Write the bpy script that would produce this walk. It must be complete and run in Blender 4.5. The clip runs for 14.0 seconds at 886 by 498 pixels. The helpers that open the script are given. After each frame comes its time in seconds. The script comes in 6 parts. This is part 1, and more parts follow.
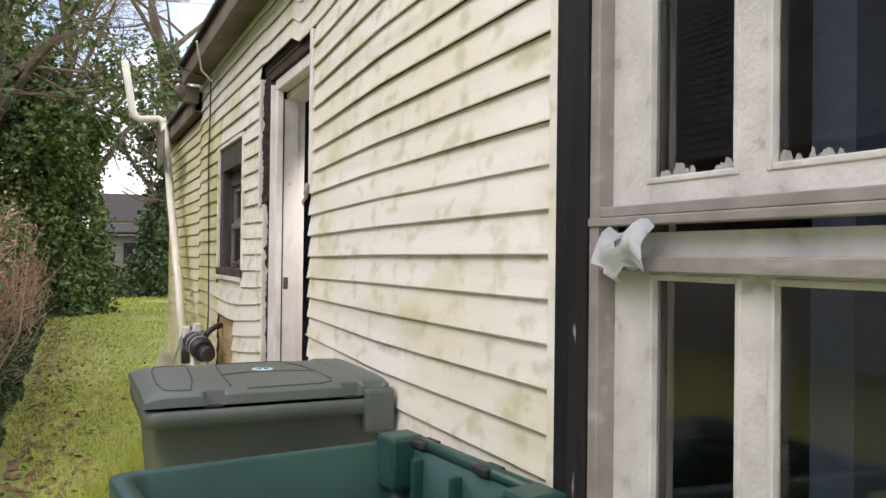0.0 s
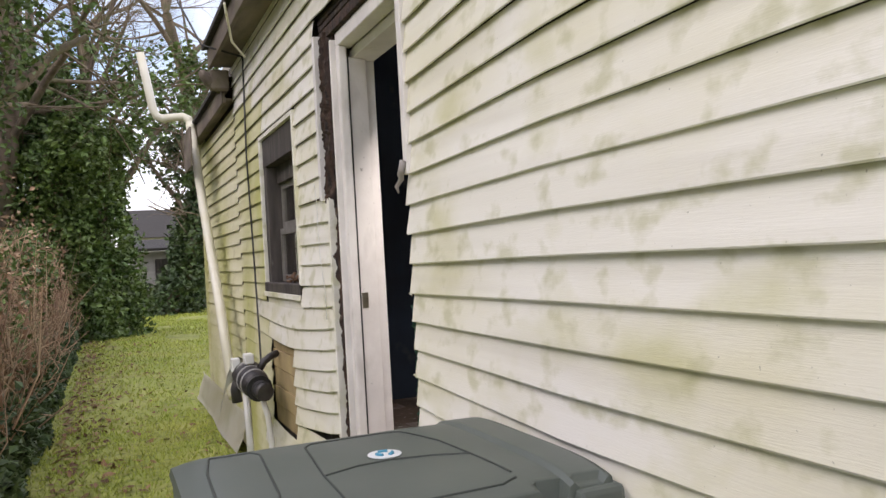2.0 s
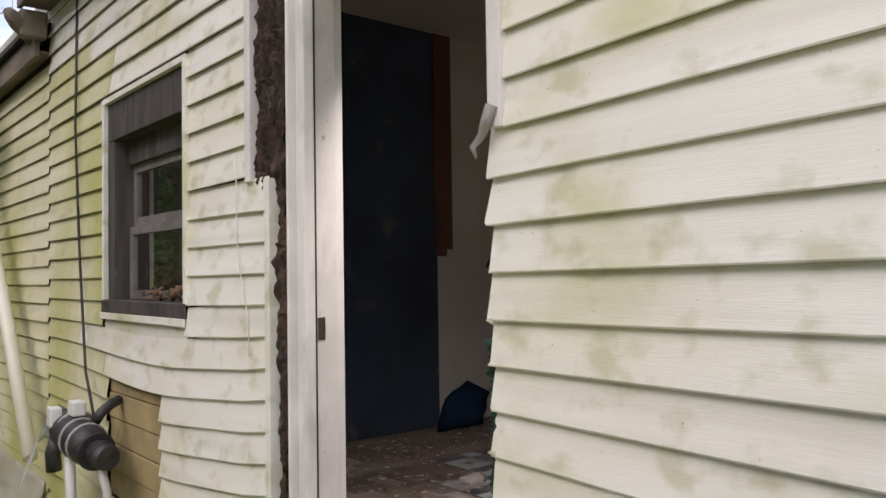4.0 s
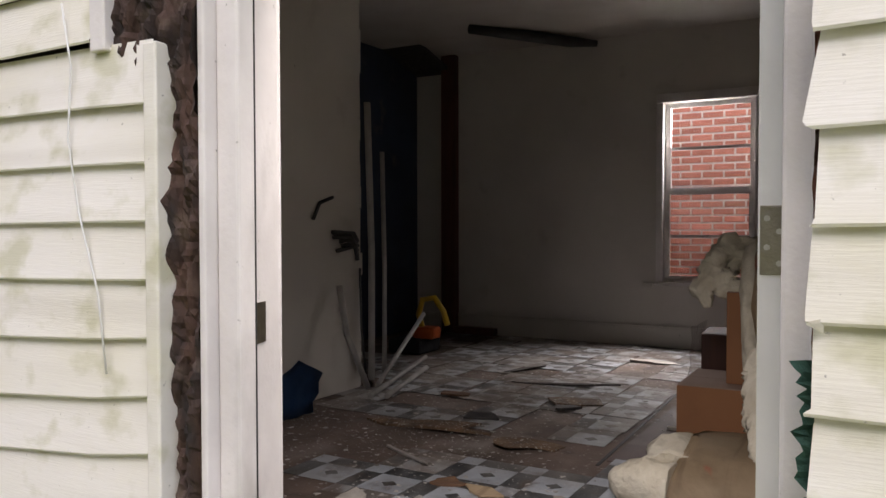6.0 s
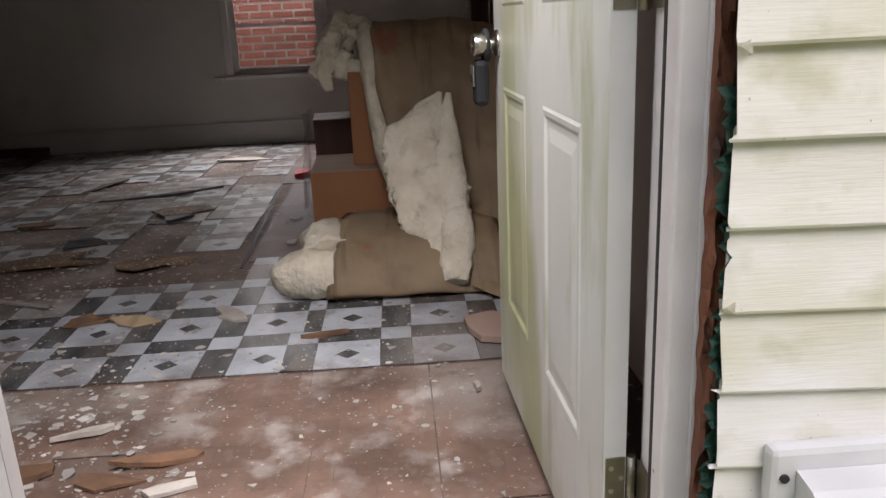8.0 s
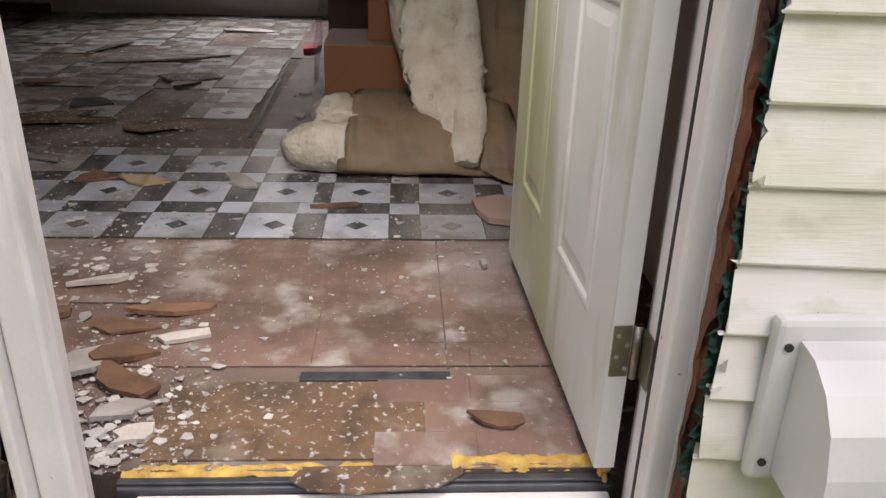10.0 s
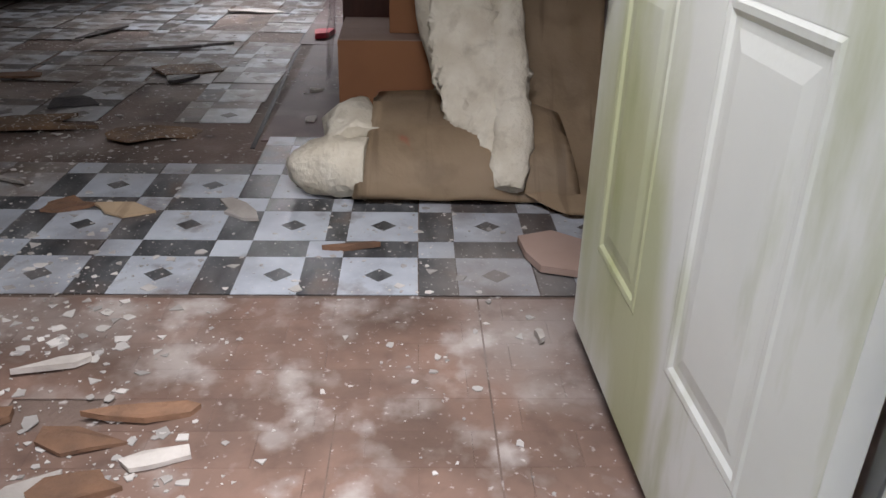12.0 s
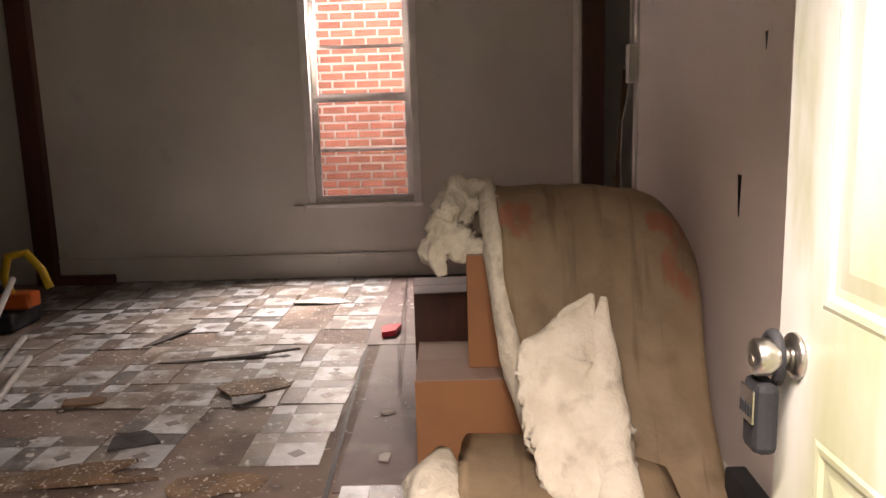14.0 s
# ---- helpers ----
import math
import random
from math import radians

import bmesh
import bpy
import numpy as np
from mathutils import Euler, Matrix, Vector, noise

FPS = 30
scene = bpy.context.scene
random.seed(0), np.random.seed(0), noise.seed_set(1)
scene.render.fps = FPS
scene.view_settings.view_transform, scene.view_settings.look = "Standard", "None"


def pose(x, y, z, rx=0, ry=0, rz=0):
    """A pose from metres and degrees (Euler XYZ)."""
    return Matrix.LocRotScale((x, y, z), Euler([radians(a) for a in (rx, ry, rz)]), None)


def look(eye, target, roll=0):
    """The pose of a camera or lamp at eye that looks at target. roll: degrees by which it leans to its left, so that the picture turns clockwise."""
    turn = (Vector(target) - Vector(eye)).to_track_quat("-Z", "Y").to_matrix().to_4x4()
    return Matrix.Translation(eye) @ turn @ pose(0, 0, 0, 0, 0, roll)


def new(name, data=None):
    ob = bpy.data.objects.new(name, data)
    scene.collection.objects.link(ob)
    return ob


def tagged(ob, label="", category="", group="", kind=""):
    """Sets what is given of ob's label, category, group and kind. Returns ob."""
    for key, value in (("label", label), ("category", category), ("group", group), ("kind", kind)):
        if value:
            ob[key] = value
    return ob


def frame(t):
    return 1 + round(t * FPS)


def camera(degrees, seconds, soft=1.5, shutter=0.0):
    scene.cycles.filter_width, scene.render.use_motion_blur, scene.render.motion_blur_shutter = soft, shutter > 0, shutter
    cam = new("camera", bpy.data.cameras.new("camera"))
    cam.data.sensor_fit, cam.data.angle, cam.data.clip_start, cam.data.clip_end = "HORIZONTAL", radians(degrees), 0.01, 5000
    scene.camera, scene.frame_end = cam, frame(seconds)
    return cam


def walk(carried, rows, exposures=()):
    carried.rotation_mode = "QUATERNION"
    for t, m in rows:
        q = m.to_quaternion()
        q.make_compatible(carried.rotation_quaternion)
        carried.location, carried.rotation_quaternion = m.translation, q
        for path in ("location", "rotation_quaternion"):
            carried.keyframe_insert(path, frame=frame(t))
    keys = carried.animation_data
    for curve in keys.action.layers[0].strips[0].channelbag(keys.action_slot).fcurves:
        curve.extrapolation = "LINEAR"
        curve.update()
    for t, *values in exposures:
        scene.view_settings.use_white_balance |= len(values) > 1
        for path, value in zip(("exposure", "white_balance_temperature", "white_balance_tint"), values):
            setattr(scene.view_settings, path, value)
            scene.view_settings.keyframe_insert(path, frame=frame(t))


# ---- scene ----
PATH = [
    (0, (-1.141, -4.03, 1.583), (-0.288, -2.222, 1.601), 0.7),
    (0.5, (-1.124, -3.684, 1.601), (-0.388, -1.825, 1.608), 2.5),
    (1, (-1.186, -3.321, 1.604), (-0.419, -1.475, 1.55), 0.7),
    (1.5, (-1.13, -3.045, 1.625), (-0.246, -1.252, 1.57), -1.8),
    (2, (-1.047, -2.704, 1.609), (-0.258, -0.867, 1.617), -3.2),
    (2.5, (-1.14, -2.428, 1.613), (-0.504, -0.536, 1.738), -2.9),
    (3, (-1.253, -2.158, 1.624), (-0.487, -0.316, 1.76), -2.9),
    (3.5, (-1.263, -1.742, 1.56), (-0.221, -0.038, 1.641), -2.0),
    (3.7, (-1.265, -1.561, 1.569), (-0.109, 0.07, 1.635), -1.6),
    (6, (-0.978, -0.07, 1.572), (0.753, 0.93, 1.516), -0.1),
    (6.5, (-0.932, 0.102, 1.556), (0.92, 0.736, 1.145), 0.3),
    (7, (-0.839, 0.202, 1.532), (1.064, 0.57, 1.038), -2.7),
    (7.5, (-0.802, 0.262, 1.533), (1.134, 0.264, 1.029), -2.8),
    (8, (-0.866, 0.385, 1.51), (1.048, 0.288, 0.938), -2.6),
    (8.2, (-0.872, 0.406, 1.509), (1.019, 0.305, 0.865), -2.2),
    (10.3, (-0.906, 0.455, 1.466), (0.915, 0.349, 0.647), 1.7),
    (10.5, (-0.903, 0.469, 1.473), (0.944, 0.367, 0.713), 1.2),
    (11, (-0.875, 0.483, 1.457), (0.934, 0.361, 0.614), 0.9),
    (11.5, (-0.71, 0.47, 1.447), (1.079, 0.332, 0.564), 1.3),
    (12, (-0.376, 0.49, 1.475), (1.414, 0.418, 0.585), 1.4),
    (12.5, (-0.222, 0.539, 1.55), (1.536, 0.673, 0.605), -0.4),
    (13, (-0.062, 0.638, 1.676), (1.715, 0.84, 0.782), -3.2),
    (13.5, (-0.021, 0.652, 1.745), (1.878, 0.753, 1.126), -1.8),
    (14, (-0.01, 0.598, 1.796), (1.957, 0.652, 1.44), -1.7),
]
cam = camera(58.7, 14.0)
EXPOSURES = [(0, 0.75, 7100, 16), (2.5, 0.55, 7000, 16), (3.7, 0.5, 7000, 16), (6, 0.75, 6900, 17), (8, 0.8, 6700, 16), (10.5, 0.75, 6900, 17), (11.5, 0.85, 6800, 17),
             (12, 1.0, 6300, 14), (12.5, 1.2, 7000, 18), (13, 1.5, 7100, 18), (13.5, 1.95, 7500, 20), (14, 2.2, 8000, 23)]
walk(cam, [(t, look(eye, target, roll)) for t, eye, target, roll in PATH], EXPOSURES)

# ---- world and sun: a bright overcast winter day ----
world = bpy.data.worlds.new("sky")
scene.world = world
world.use_nodes = True
wn, wl = world.node_tree.nodes, world.node_tree.links
sky = wn.new("ShaderNodeTexSky")
sky.sky_type, sky.sun_disc = "NISHITA", False
sky.sun_elevation, sky.sun_rotation = radians(48), radians(252)
cloud = wn.new("ShaderNodeTexNoise")
cloud.inputs["Scale"].default_value, cloud.inputs["Detail"].default_value = 2.6, 7
cramp = wn.new("ShaderNodeValToRGB")
cramp.color_ramp.elements[0].position, cramp.color_ramp.elements[1].position = 0.34, 0.62
wmix = wn.new("ShaderNodeMix")
wmix.data_type = "RGBA"
wmix.inputs["B"].default_value = (7.4, 7.5, 8.6, 1)
wcoord = wn.new("ShaderNodeTexCoord")
wl.new(wcoord.outputs["Generated"], cloud.inputs["Vector"])
wl.new(cloud.outputs["Fac"], cramp.inputs["Fac"])
wl.new(cramp.outputs["Color"], wmix.inputs["Factor"])
wl.new(sky.outputs["Color"], wmix.inputs["A"])
wl.new(wmix.outputs["Result"], wn["Background"].inputs["Color"])
wn["Background"].inputs["Strength"].default_value = 0.17
sun = new("sun", bpy.data.lights.new("sun", "SUN"))
sun.data.energy, sun.data.angle, sun.data.color = 0.75, radians(36), (1.0, 0.96, 0.9)
sun.matrix_world = look((-12, -4, 14), (0, 0, 0))
# daylight that falls in by the doorway
lamp = new("doorway_daylight", bpy.data.lights.new("doorway_daylight", "AREA"))
lamp.data.shape, lamp.data.size, lamp.data.size_y, lamp.data.energy = "RECTANGLE", 0.60, 0.12, 8
lamp.data.color, lamp.data.spread = (1.0, 0.97, 0.94), radians(112)
lamp.matrix_world = look((0.38, 0.58, 2.40), (1.00, 0.72, 0.50))
# sky light at the head of the far window
lamp = new("window_daylight", bpy.data.lights.new("window_daylight", "AREA"))
lamp.data.shape, lamp.data.size, lamp.data.size_y, lamp.data.energy = "RECTANGLE", 0.62, 0.05, 20
lamp.data.spread = radians(84)
lamp.matrix_world = look((6.17, 1.355, 2.645), (4.7, 1.5, 0.5))


# ---- materials ----
def surf(name, c1, c2, scale=6.0, rough=0.7, bump=0.15, bscale=80.0, stains=(), metal=0.0, stretch=(1, 1, 1), island=0.0, rand=0.0, spec=0.5, lo=0.35, hi=0.65):
    """A two-tone surface with fine relief; stains: (colour, scale, low, high, stretch, amount)."""
    m = bpy.data.materials.new(name)
    m.use_nodes = True
    n, l = m.node_tree.nodes, m.node_tree.links
    b = n["Principled BSDF"]
    b.inputs["Roughness"].default_value, b.inputs["Metallic"].default_value = rough, metal
    b.inputs["Specular IOR Level"].default_value = spec
    geo = n.new("ShaderNodeNewGeometry")

    def field(sc, low, high, st=(1, 1, 1), detail=6):
        mp = n.new("ShaderNodeMapping")
        mp.inputs["Scale"].default_value = st
        l.new(geo.outputs["Position"], mp.inputs["Vector"])
        t = n.new("ShaderNodeTexNoise")
        t.inputs["Scale"].default_value, t.inputs["Detail"].default_value = sc, detail
        l.new(mp.outputs["Vector"], t.inputs["Vector"])
        r = n.new("ShaderNodeMapRange")
        r.inputs["From Min"].default_value, r.inputs["From Max"].default_value = low, high
        l.new(t.outputs["Fac"], r.inputs["Value"])
        return r.outputs["Result"], t

    def mix(fac, a, bb, amount=1.0, mode="MIX"):
        x = n.new("ShaderNodeMix")
        x.data_type, x.blend_type = "RGBA", mode
        if amount < 1.0:
            k = n.new("ShaderNodeMath")
            k.operation = "MULTIPLY"
            k.inputs[1].default_value = amount
            l.new(fac, k.inputs[0])
            fac = k.outputs[0]
        l.new(fac, x.inputs["Factor"])
        for sock, v in (("A", a), ("B", bb)):
            if isinstance(v, tuple):
                x.inputs[sock].default_value = (*v, 1)
            else:
                l.new(v, x.inputs[sock])
        return x.outputs["Result"]

    col = mix(field(scale, lo, hi, stretch)[0], tuple(c1), tuple(c2))
    if island or rand:
        src = geo.outputs["Random Per Island"]
        if rand:
            src = n.new("ShaderNodeObjectInfo").outputs["Random"]
        hsv = n.new("ShaderNodeHueSaturation")
        r = n.new("ShaderNodeMapRange")
        r.inputs["To Min"].default_value, r.inputs["To Max"].default_value = 1 - (island or rand), 1 + (island or rand)
        l.new(src, r.inputs["Value"])
        l.new(r.outputs["Result"], hsv.inputs["Value"])
        l.new(col, hsv.inputs["Color"])
        col = hsv.outputs["Color"]
    for c, sc, low, high, st, amount in stains:
        col = mix(field(sc, low, high, st, 8)[0], col, tuple(c), amount)
    l.new(col, b.inputs["Base Color"])
    if bump:
        h, tex = field(bscale, 0, 1, stretch, 4)
        bp = n.new("ShaderNodeBump")
        bp.inputs["Strength"].default_value, bp.inputs["Distance"].default_value = bump, 0.01
        l.new(tex.outputs["Fac"], bp.inputs["Height"])
        l.new(bp.outputs["Normal"], b.inputs["Normal"])
    return m


def glass(name, tint=(0.98, 0.99, 0.98), rough=0.02):
    m = bpy.data.materials.new(name)
    m.use_nodes = True
    b = m.node_tree.nodes["Principled BSDF"]
    b.inputs["Base Color"].default_value = (*tint, 1)
    b.inputs["Transmission Weight"].default_value, b.inputs["Roughness"].default_value = 1.0, rough
    b.inputs["IOR"].default_value = 1.45
    return m


ONE = (1, 1, 1)
M_SIDING = surf("vinyl_siding", (0.83, 0.81, 0.76), (0.78, 0.76, 0.70), 3, 0.5, 0.10, 120, [
    ((0.66, 0.62, 0.40), 1.3, 0.45, 0.70, (1, 0.6, 1.2), 0.70), ((0.47, 0.46, 0.17), 2.6, 0.54, 0.72, (1, 0.7, 1.2), 0.60),
    ((0.55, 0.52, 0.45), 5.0, 0.50, 0.78, (1, 0.10, 2.4), 0.50), ((0.36, 0.36, 0.14), 11, 0.54, 0.68, (1, 0.7, 1), 0.45), ((0.10, 0.09, 0.06), 90, 0.71, 0.77, ONE, 0.6)], stretch=(1, 0.15, 3))
M_MOSSY = surf("mossy_siding", (0.71, 0.68, 0.50), (0.62, 0.59, 0.38), 2.5, 0.6, 0.12, 120, [
    ((0.42, 0.42, 0.11), 1.3, 0.40, 0.64, (1, 1, 0.5), 0.8), ((0.28, 0.24, 0.12), 8, 0.58, 0.8, (1, 0.5, 1.5), 0.5)], stretch=(1, 0.15, 3))
M_WHITETRIM = surf("weathered_white_paint", (0.78, 0.75, 0.74), (0.66, 0.63, 0.62), 5, 0.5, 0.15, 60, [
    ((0.22, 0.20, 0.18), 5, 0.62, 0.8, (1, 1, 0.4), 0.6), ((0.08, 0.07, 0.06), 40, 0.70, 0.76, ONE, 0.8)])
M_DOOR = surf("white_door_paint", (0.71, 0.73, 0.69), (0.65, 0.67, 0.63), 3, 0.35, 0.06, 50, [
    ((0.38, 0.41, 0.17), 2.4, 0.53, 0.66, (1, 1, 0.3), 0.75), ((0.28, 0.32, 0.10), 12, 0.52, 0.70, (1, 1, 0.25), 0.5)])
M_BLACKTRIM = surf("black_painted_wood", (0.012, 0.012, 0.014), (0.024, 0.022, 0.022), 10, 0.6, 0.4, 40, [((0.35, 0.33, 0.31), 30, 0.70, 0.74, (1, 1, 0.15), 0.8)], stretch=(1, 1, 0.1), spec=0.2)
M_DARKWOOD = surf("dark_window_wood", (0.04, 0.034, 0.032), (0.085, 0.072, 0.066), 14, 0.7, 0.4, 40, [((0.3, 0.28, 0.26), 20, 0.64, 0.72, (1, 1, 0.2), 0.5)], stretch=(1, 1, 0.15))
M_ROT = surf("rotten_wood", (0.055, 0.03, 0.022), (0.016, 0.012, 0.011), 22, 0.9, 0.9, 60, [((0.13, 0.095, 0.075), 14, 0.58, 0.72, ONE, 0.7)], stretch=(1, 1, 0.3), island=0.5)
M_ROTRED = surf("rotten_red_wood", (0.20, 0.075, 0.04), (0.07, 0.03, 0.02), 18, 0.85, 0.9, 70, [((0.03, 0.02, 0.016), 16, 0.52, 0.68, (1, 1, 0.4), 0.8), ((0.30, 0.24, 0.20), 30, 0.64, 0.74, ONE, 0.5)], stretch=(1, 1, 0.2), island=0.35)
M_FELT = surf("green_felt_sheathing", (0.02, 0.07, 0.05), (0.04, 0.11, 0.08), 20, 0.8, 0.4, 90)
M_ALU = surf("dull_storm_frame", (0.30, 0.27, 0.26), (0.22, 0.20, 0.19), 10, 0.5, 0.1, 90, [((0.45, 0.42, 0.40), 18, 0.6, 0.75, (1, 0.3, 1), 0.6)])
M_SASH = surf("peeling_sash_paint", (0.62, 0.61, 0.60), (0.48, 0.47, 0.46), 8, 0.55, 0.3, 70, [((0.25, 0.23, 0.21), 16, 0.6, 0.76, ONE, 0.6)])
M_SASHDARK = surf("grimy_sash_paint", (0.20, 0.19, 0.18), (0.12, 0.11, 0.10), 8, 0.6, 0.3, 70, [((0.34, 0.32, 0.30), 16, 0.6, 0.76, ONE, 0.6)])
M_GLASS = glass("window_glass")
M_PLASTER = surf("grey_white_plaster", (0.62, 0.59, 0.55), (0.54, 0.51, 0.47), 1.2, 0.75, 0.12, 40, [((0.25, 0.22, 0.19), 3, 0.64, 0.85, ONE, 0.6), ((0.12, 0.09, 0.07), 22, 0.72, 0.78, ONE, 0.7)])
M_PINKWALL = surf("pale_pinkish_paint", (0.72, 0.62, 0.58), (0.64, 0.57, 0.54), 0.9, 0.6, 0.08, 50, [((0.3, 0.24, 0.2), 6, 0.68, 0.82, (1, 1, 0.5), 0.5)])
# navy wall colour that also carries the dimness of the unlit rooms
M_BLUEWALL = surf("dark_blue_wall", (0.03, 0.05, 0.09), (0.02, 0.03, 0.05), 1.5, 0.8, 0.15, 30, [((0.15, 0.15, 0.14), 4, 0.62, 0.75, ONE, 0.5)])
M_CEIL = surf("stained_ceiling", (0.55, 0.52, 0.48), (0.42, 0.38, 0.33), 1.0, 0.85, 0.2, 30)
M_BROWNPOST = surf("red_brown_stained_wood", (0.13, 0.045, 0.03), (0.07, 0.028, 0.02), 9, 0.55, 0.2, 60, stretch=(1, 1, 0.12))
M_SUBFLOOR = surf("dirty_brown_subfloor", (0.18, 0.128, 0.105), (0.095, 0.07, 0.058), 2.2, 0.8, 0.5, 60, [
    ((0.36, 0.33, 0.31), 2.0, 0.52, 0.74, ONE, 0.7), ((0.55, 0.52, 0.50), 26, 0.62, 0.72, ONE, 0.8), ((0.03, 0.025, 0.02), 5, 0.58, 0.76, ONE, 0.8)])
M_TERRA = surf("worn_terracotta_vinyl", (0.225, 0.145, 0.113), (0.14, 0.094, 0.076), 4, 0.5, 0.12, 60, [
    ((0.38, 0.35, 0.33), 1.9, 0.48, 0.70, ONE, 0.65), ((0.50, 0.47, 0.45), 7.5, 0.55, 0.68, ONE, 0.6), ((0.085, 0.055, 0.042), 4.5, 0.48, 0.70, ONE, 0.75), ((0.50, 0.46, 0.43), 9, 0.54, 0.76, ONE, 0.45), ((0.6, 0.57, 0.55), 60, 0.63, 0.72, ONE, 0.45), ((0.08, 0.05, 0.04), 14, 0.56, 0.76, ONE, 0.5)], rand=0.12)
M_PURPLE = surf("purple_brown_vinyl", (0.13, 0.085, 0.08), (0.09, 0.06, 0.057), 5, 0.62, 0.08, 60, [((0.30, 0.26, 0.25), 4, 0.55, 0.75, ONE, 0.5)])
DUST = [((0.13, 0.095, 0.075), 7, 0.58, 0.70, ONE, 0.7), ((0.30, 0.27, 0.25), 1.6, 0.52, 0.72, ONE, 0.6), ((0.10, 0.07, 0.055), 2.7, 0.56, 0.74, ONE, 0.65), ((0.62, 0.6, 0.58), 80, 0.62, 0.74, ONE, 0.6)]
M_TWHITE = surf("pale_marble_vinyl", (0.44, 0.48, 0.53), (0.34, 0.37, 0.42), 9, 0.4, 0.05, 60, DUST, rand=0.1)
M_TDARK = surf("dark_marble_vinyl", (0.035, 0.038, 0.042), (0.115, 0.12, 0.125), 16, 0.36, 0.05, 60, DUST, rand=0.12, stretch=(0.4, 1, 1))
GRIME = [((0.12, 0.085, 0.065), 5, 0.46, 0.60, ONE, 0.85), ((0.30, 0.26, 0.23), 2.2, 0.46, 0.66, ONE, 0.7), ((0.66, 0.64, 0.62), 22, 0.60, 0.70, ONE, 0.7)]
M_TWHITED = surf("grimy_pale_vinyl", (0.50, 0.53, 0.57), (0.36, 0.37, 0.39), 9, 0.4, 0.15, 60, GRIME, rand=0.2)
M_TDARKD = surf("grimy_dark_vinyl", (0.08, 0.08, 0.082), (0.16, 0.15, 0.145), 16, 0.4, 0.15, 60, GRIME, rand=0.2)
M_PLY = surf("stained_plywood", (0.19, 0.115, 0.062), (0.10, 0.066, 0.045), 7, 0.8, 0.5, 50, [((0.04, 0.028, 0.02), 9, 0.50, 0.68, ONE, 0.75), ((0.42, 0.38, 0.34), 6, 0.56, 0.74, ONE, 0.5), ((0.58, 0.55, 0.52), 60, 0.58, 0.68, ONE, 0.75)])
M_FOAM = surf("yellow_foam_sealant", (0.66, 0.46, 0.12), (0.46, 0.27, 0.07), 26, 0.85, 0.9, 60)
M_SILL = surf("dark_metal_sill", (0.045, 0.05, 0.06), (0.09, 0.095, 0.10), 12, 0.45, 0.15, 60, metal=0.3)
M_CHIP = surf("plaster_chips", (0.52, 0.50, 0.48), (0.36, 0.34, 0.32), 9, 0.8, 0.2, 80, island=0.35)
M_BROKEN = surf("broken_fibreboard", (0.22, 0.12, 0.07), (0.14, 0.08, 0.05), 12, 0.85, 0.5, 70, rand=0.3)
M_PLASTERBIT = surf("plaster_piece", (0.50, 0.47, 0.44), (0.36, 0.33, 0.30), 10, 0.85, 0.4, 60, rand=0.25)
# the stretched second entry paints crease shade into the paper colour
M_KRAFT = surf("kraft_paper", (0.50, 0.38, 0.25), (0.40, 0.30, 0.195), 3, 0.6, 0.8, 13, [((0.17, 0.115, 0.07), 5, 0.56, 0.74, ONE, 0.5), ((0.20, 0.14, 0.09), 7, 0.58, 0.66, (0.25, 3.0, 0.25), 0.45), ((0.50, 0.15, 0.09), 3.1, 0.64, 0.68, (1, 1.6, 1), 0.6)])
M_FLUFF = surf("fibreglass_fluff", (0.70, 0.66, 0.56), (0.58, 0.53, 0.43), 9, 0.95, 1.0, 45, [((0.26, 0.22, 0.16), 12, 0.55, 0.75, ONE, 0.6)], spec=0.1)
M_CARD = surf("brown_cardboard", (0.30, 0.135, 0.06), (0.25, 0.11, 0.05), 3, 0.75, 0.08, 120)
M_CARDTOP = surf("dusty_cardboard_flap", (0.36, 0.26, 0.22), (0.30, 0.21, 0.17), 4, 0.8, 0.1, 90)
M_CART = surf("green_grey_plastic", (0.078, 0.096, 0.084), (0.10, 0.118, 0.104), 3, 0.42, 0.12, 300, [((0.16, 0.17, 0.15), 4, 0.6, 0.85, ONE, 0.4)])
# darker lid tone standing in for shade inside the moulded grooves
M_CARTLINE = surf("groove_shade_plastic", (0.030, 0.038, 0.034), (0.045, 0.054, 0.048), 3, 0.5, 0.1, 300)
M_CARTIN = surf("dark_green_plastic", (0.012, 0.055, 0.046), (0.018, 0.07, 0.058), 3, 0.4, 0.10, 300)
M_RUBBER = surf("black_rubber", (0.015, 0.015, 0.016), (0.03, 0.03, 0.03), 10, 0.6, 0.2, 120)
M_PVC = surf("white_pvc", (0.74, 0.72, 0.62), (0.66, 0.63, 0.50), 3, 0.4, 0.04, 60, [((0.45, 0.44, 0.20), 2, 0.55, 0.8, ONE, 0.4)])
M_CHROME = surf("brushed_nickel", (0.62, 0.60, 0.57), (0.5, 0.48, 0.45), 30, 0.28, 0.05, 200, metal=1.0)
M_BRASS = surf("dull_hinge_steel", (0.34, 0.31, 0.25), (0.24, 0.22, 0.18), 18, 0.4, 0.2, 120, metal=1.0)
M_BLACKPL = surf("black_lockbox_plastic", (0.016, 0.017, 0.02), (0.03, 0.032, 0.036), 10, 0.65, 0.1, 120, spec=0.25)
M_CABLE = surf("black_cable", (0.014, 0.014, 0.014), (0.03, 0.03, 0.03), 10, 0.5, 0.1, 120)
M_ROOF = surf("rotten_eave_board", (0.22, 0.18, 0.15), (0.10, 0.08, 0.065), 5, 0.85, 0.4, 40, [((0.10, 0.11, 0.03), 3, 0.55, 0.72, ONE, 0.7)], stretch=(1, 0.3, 1))
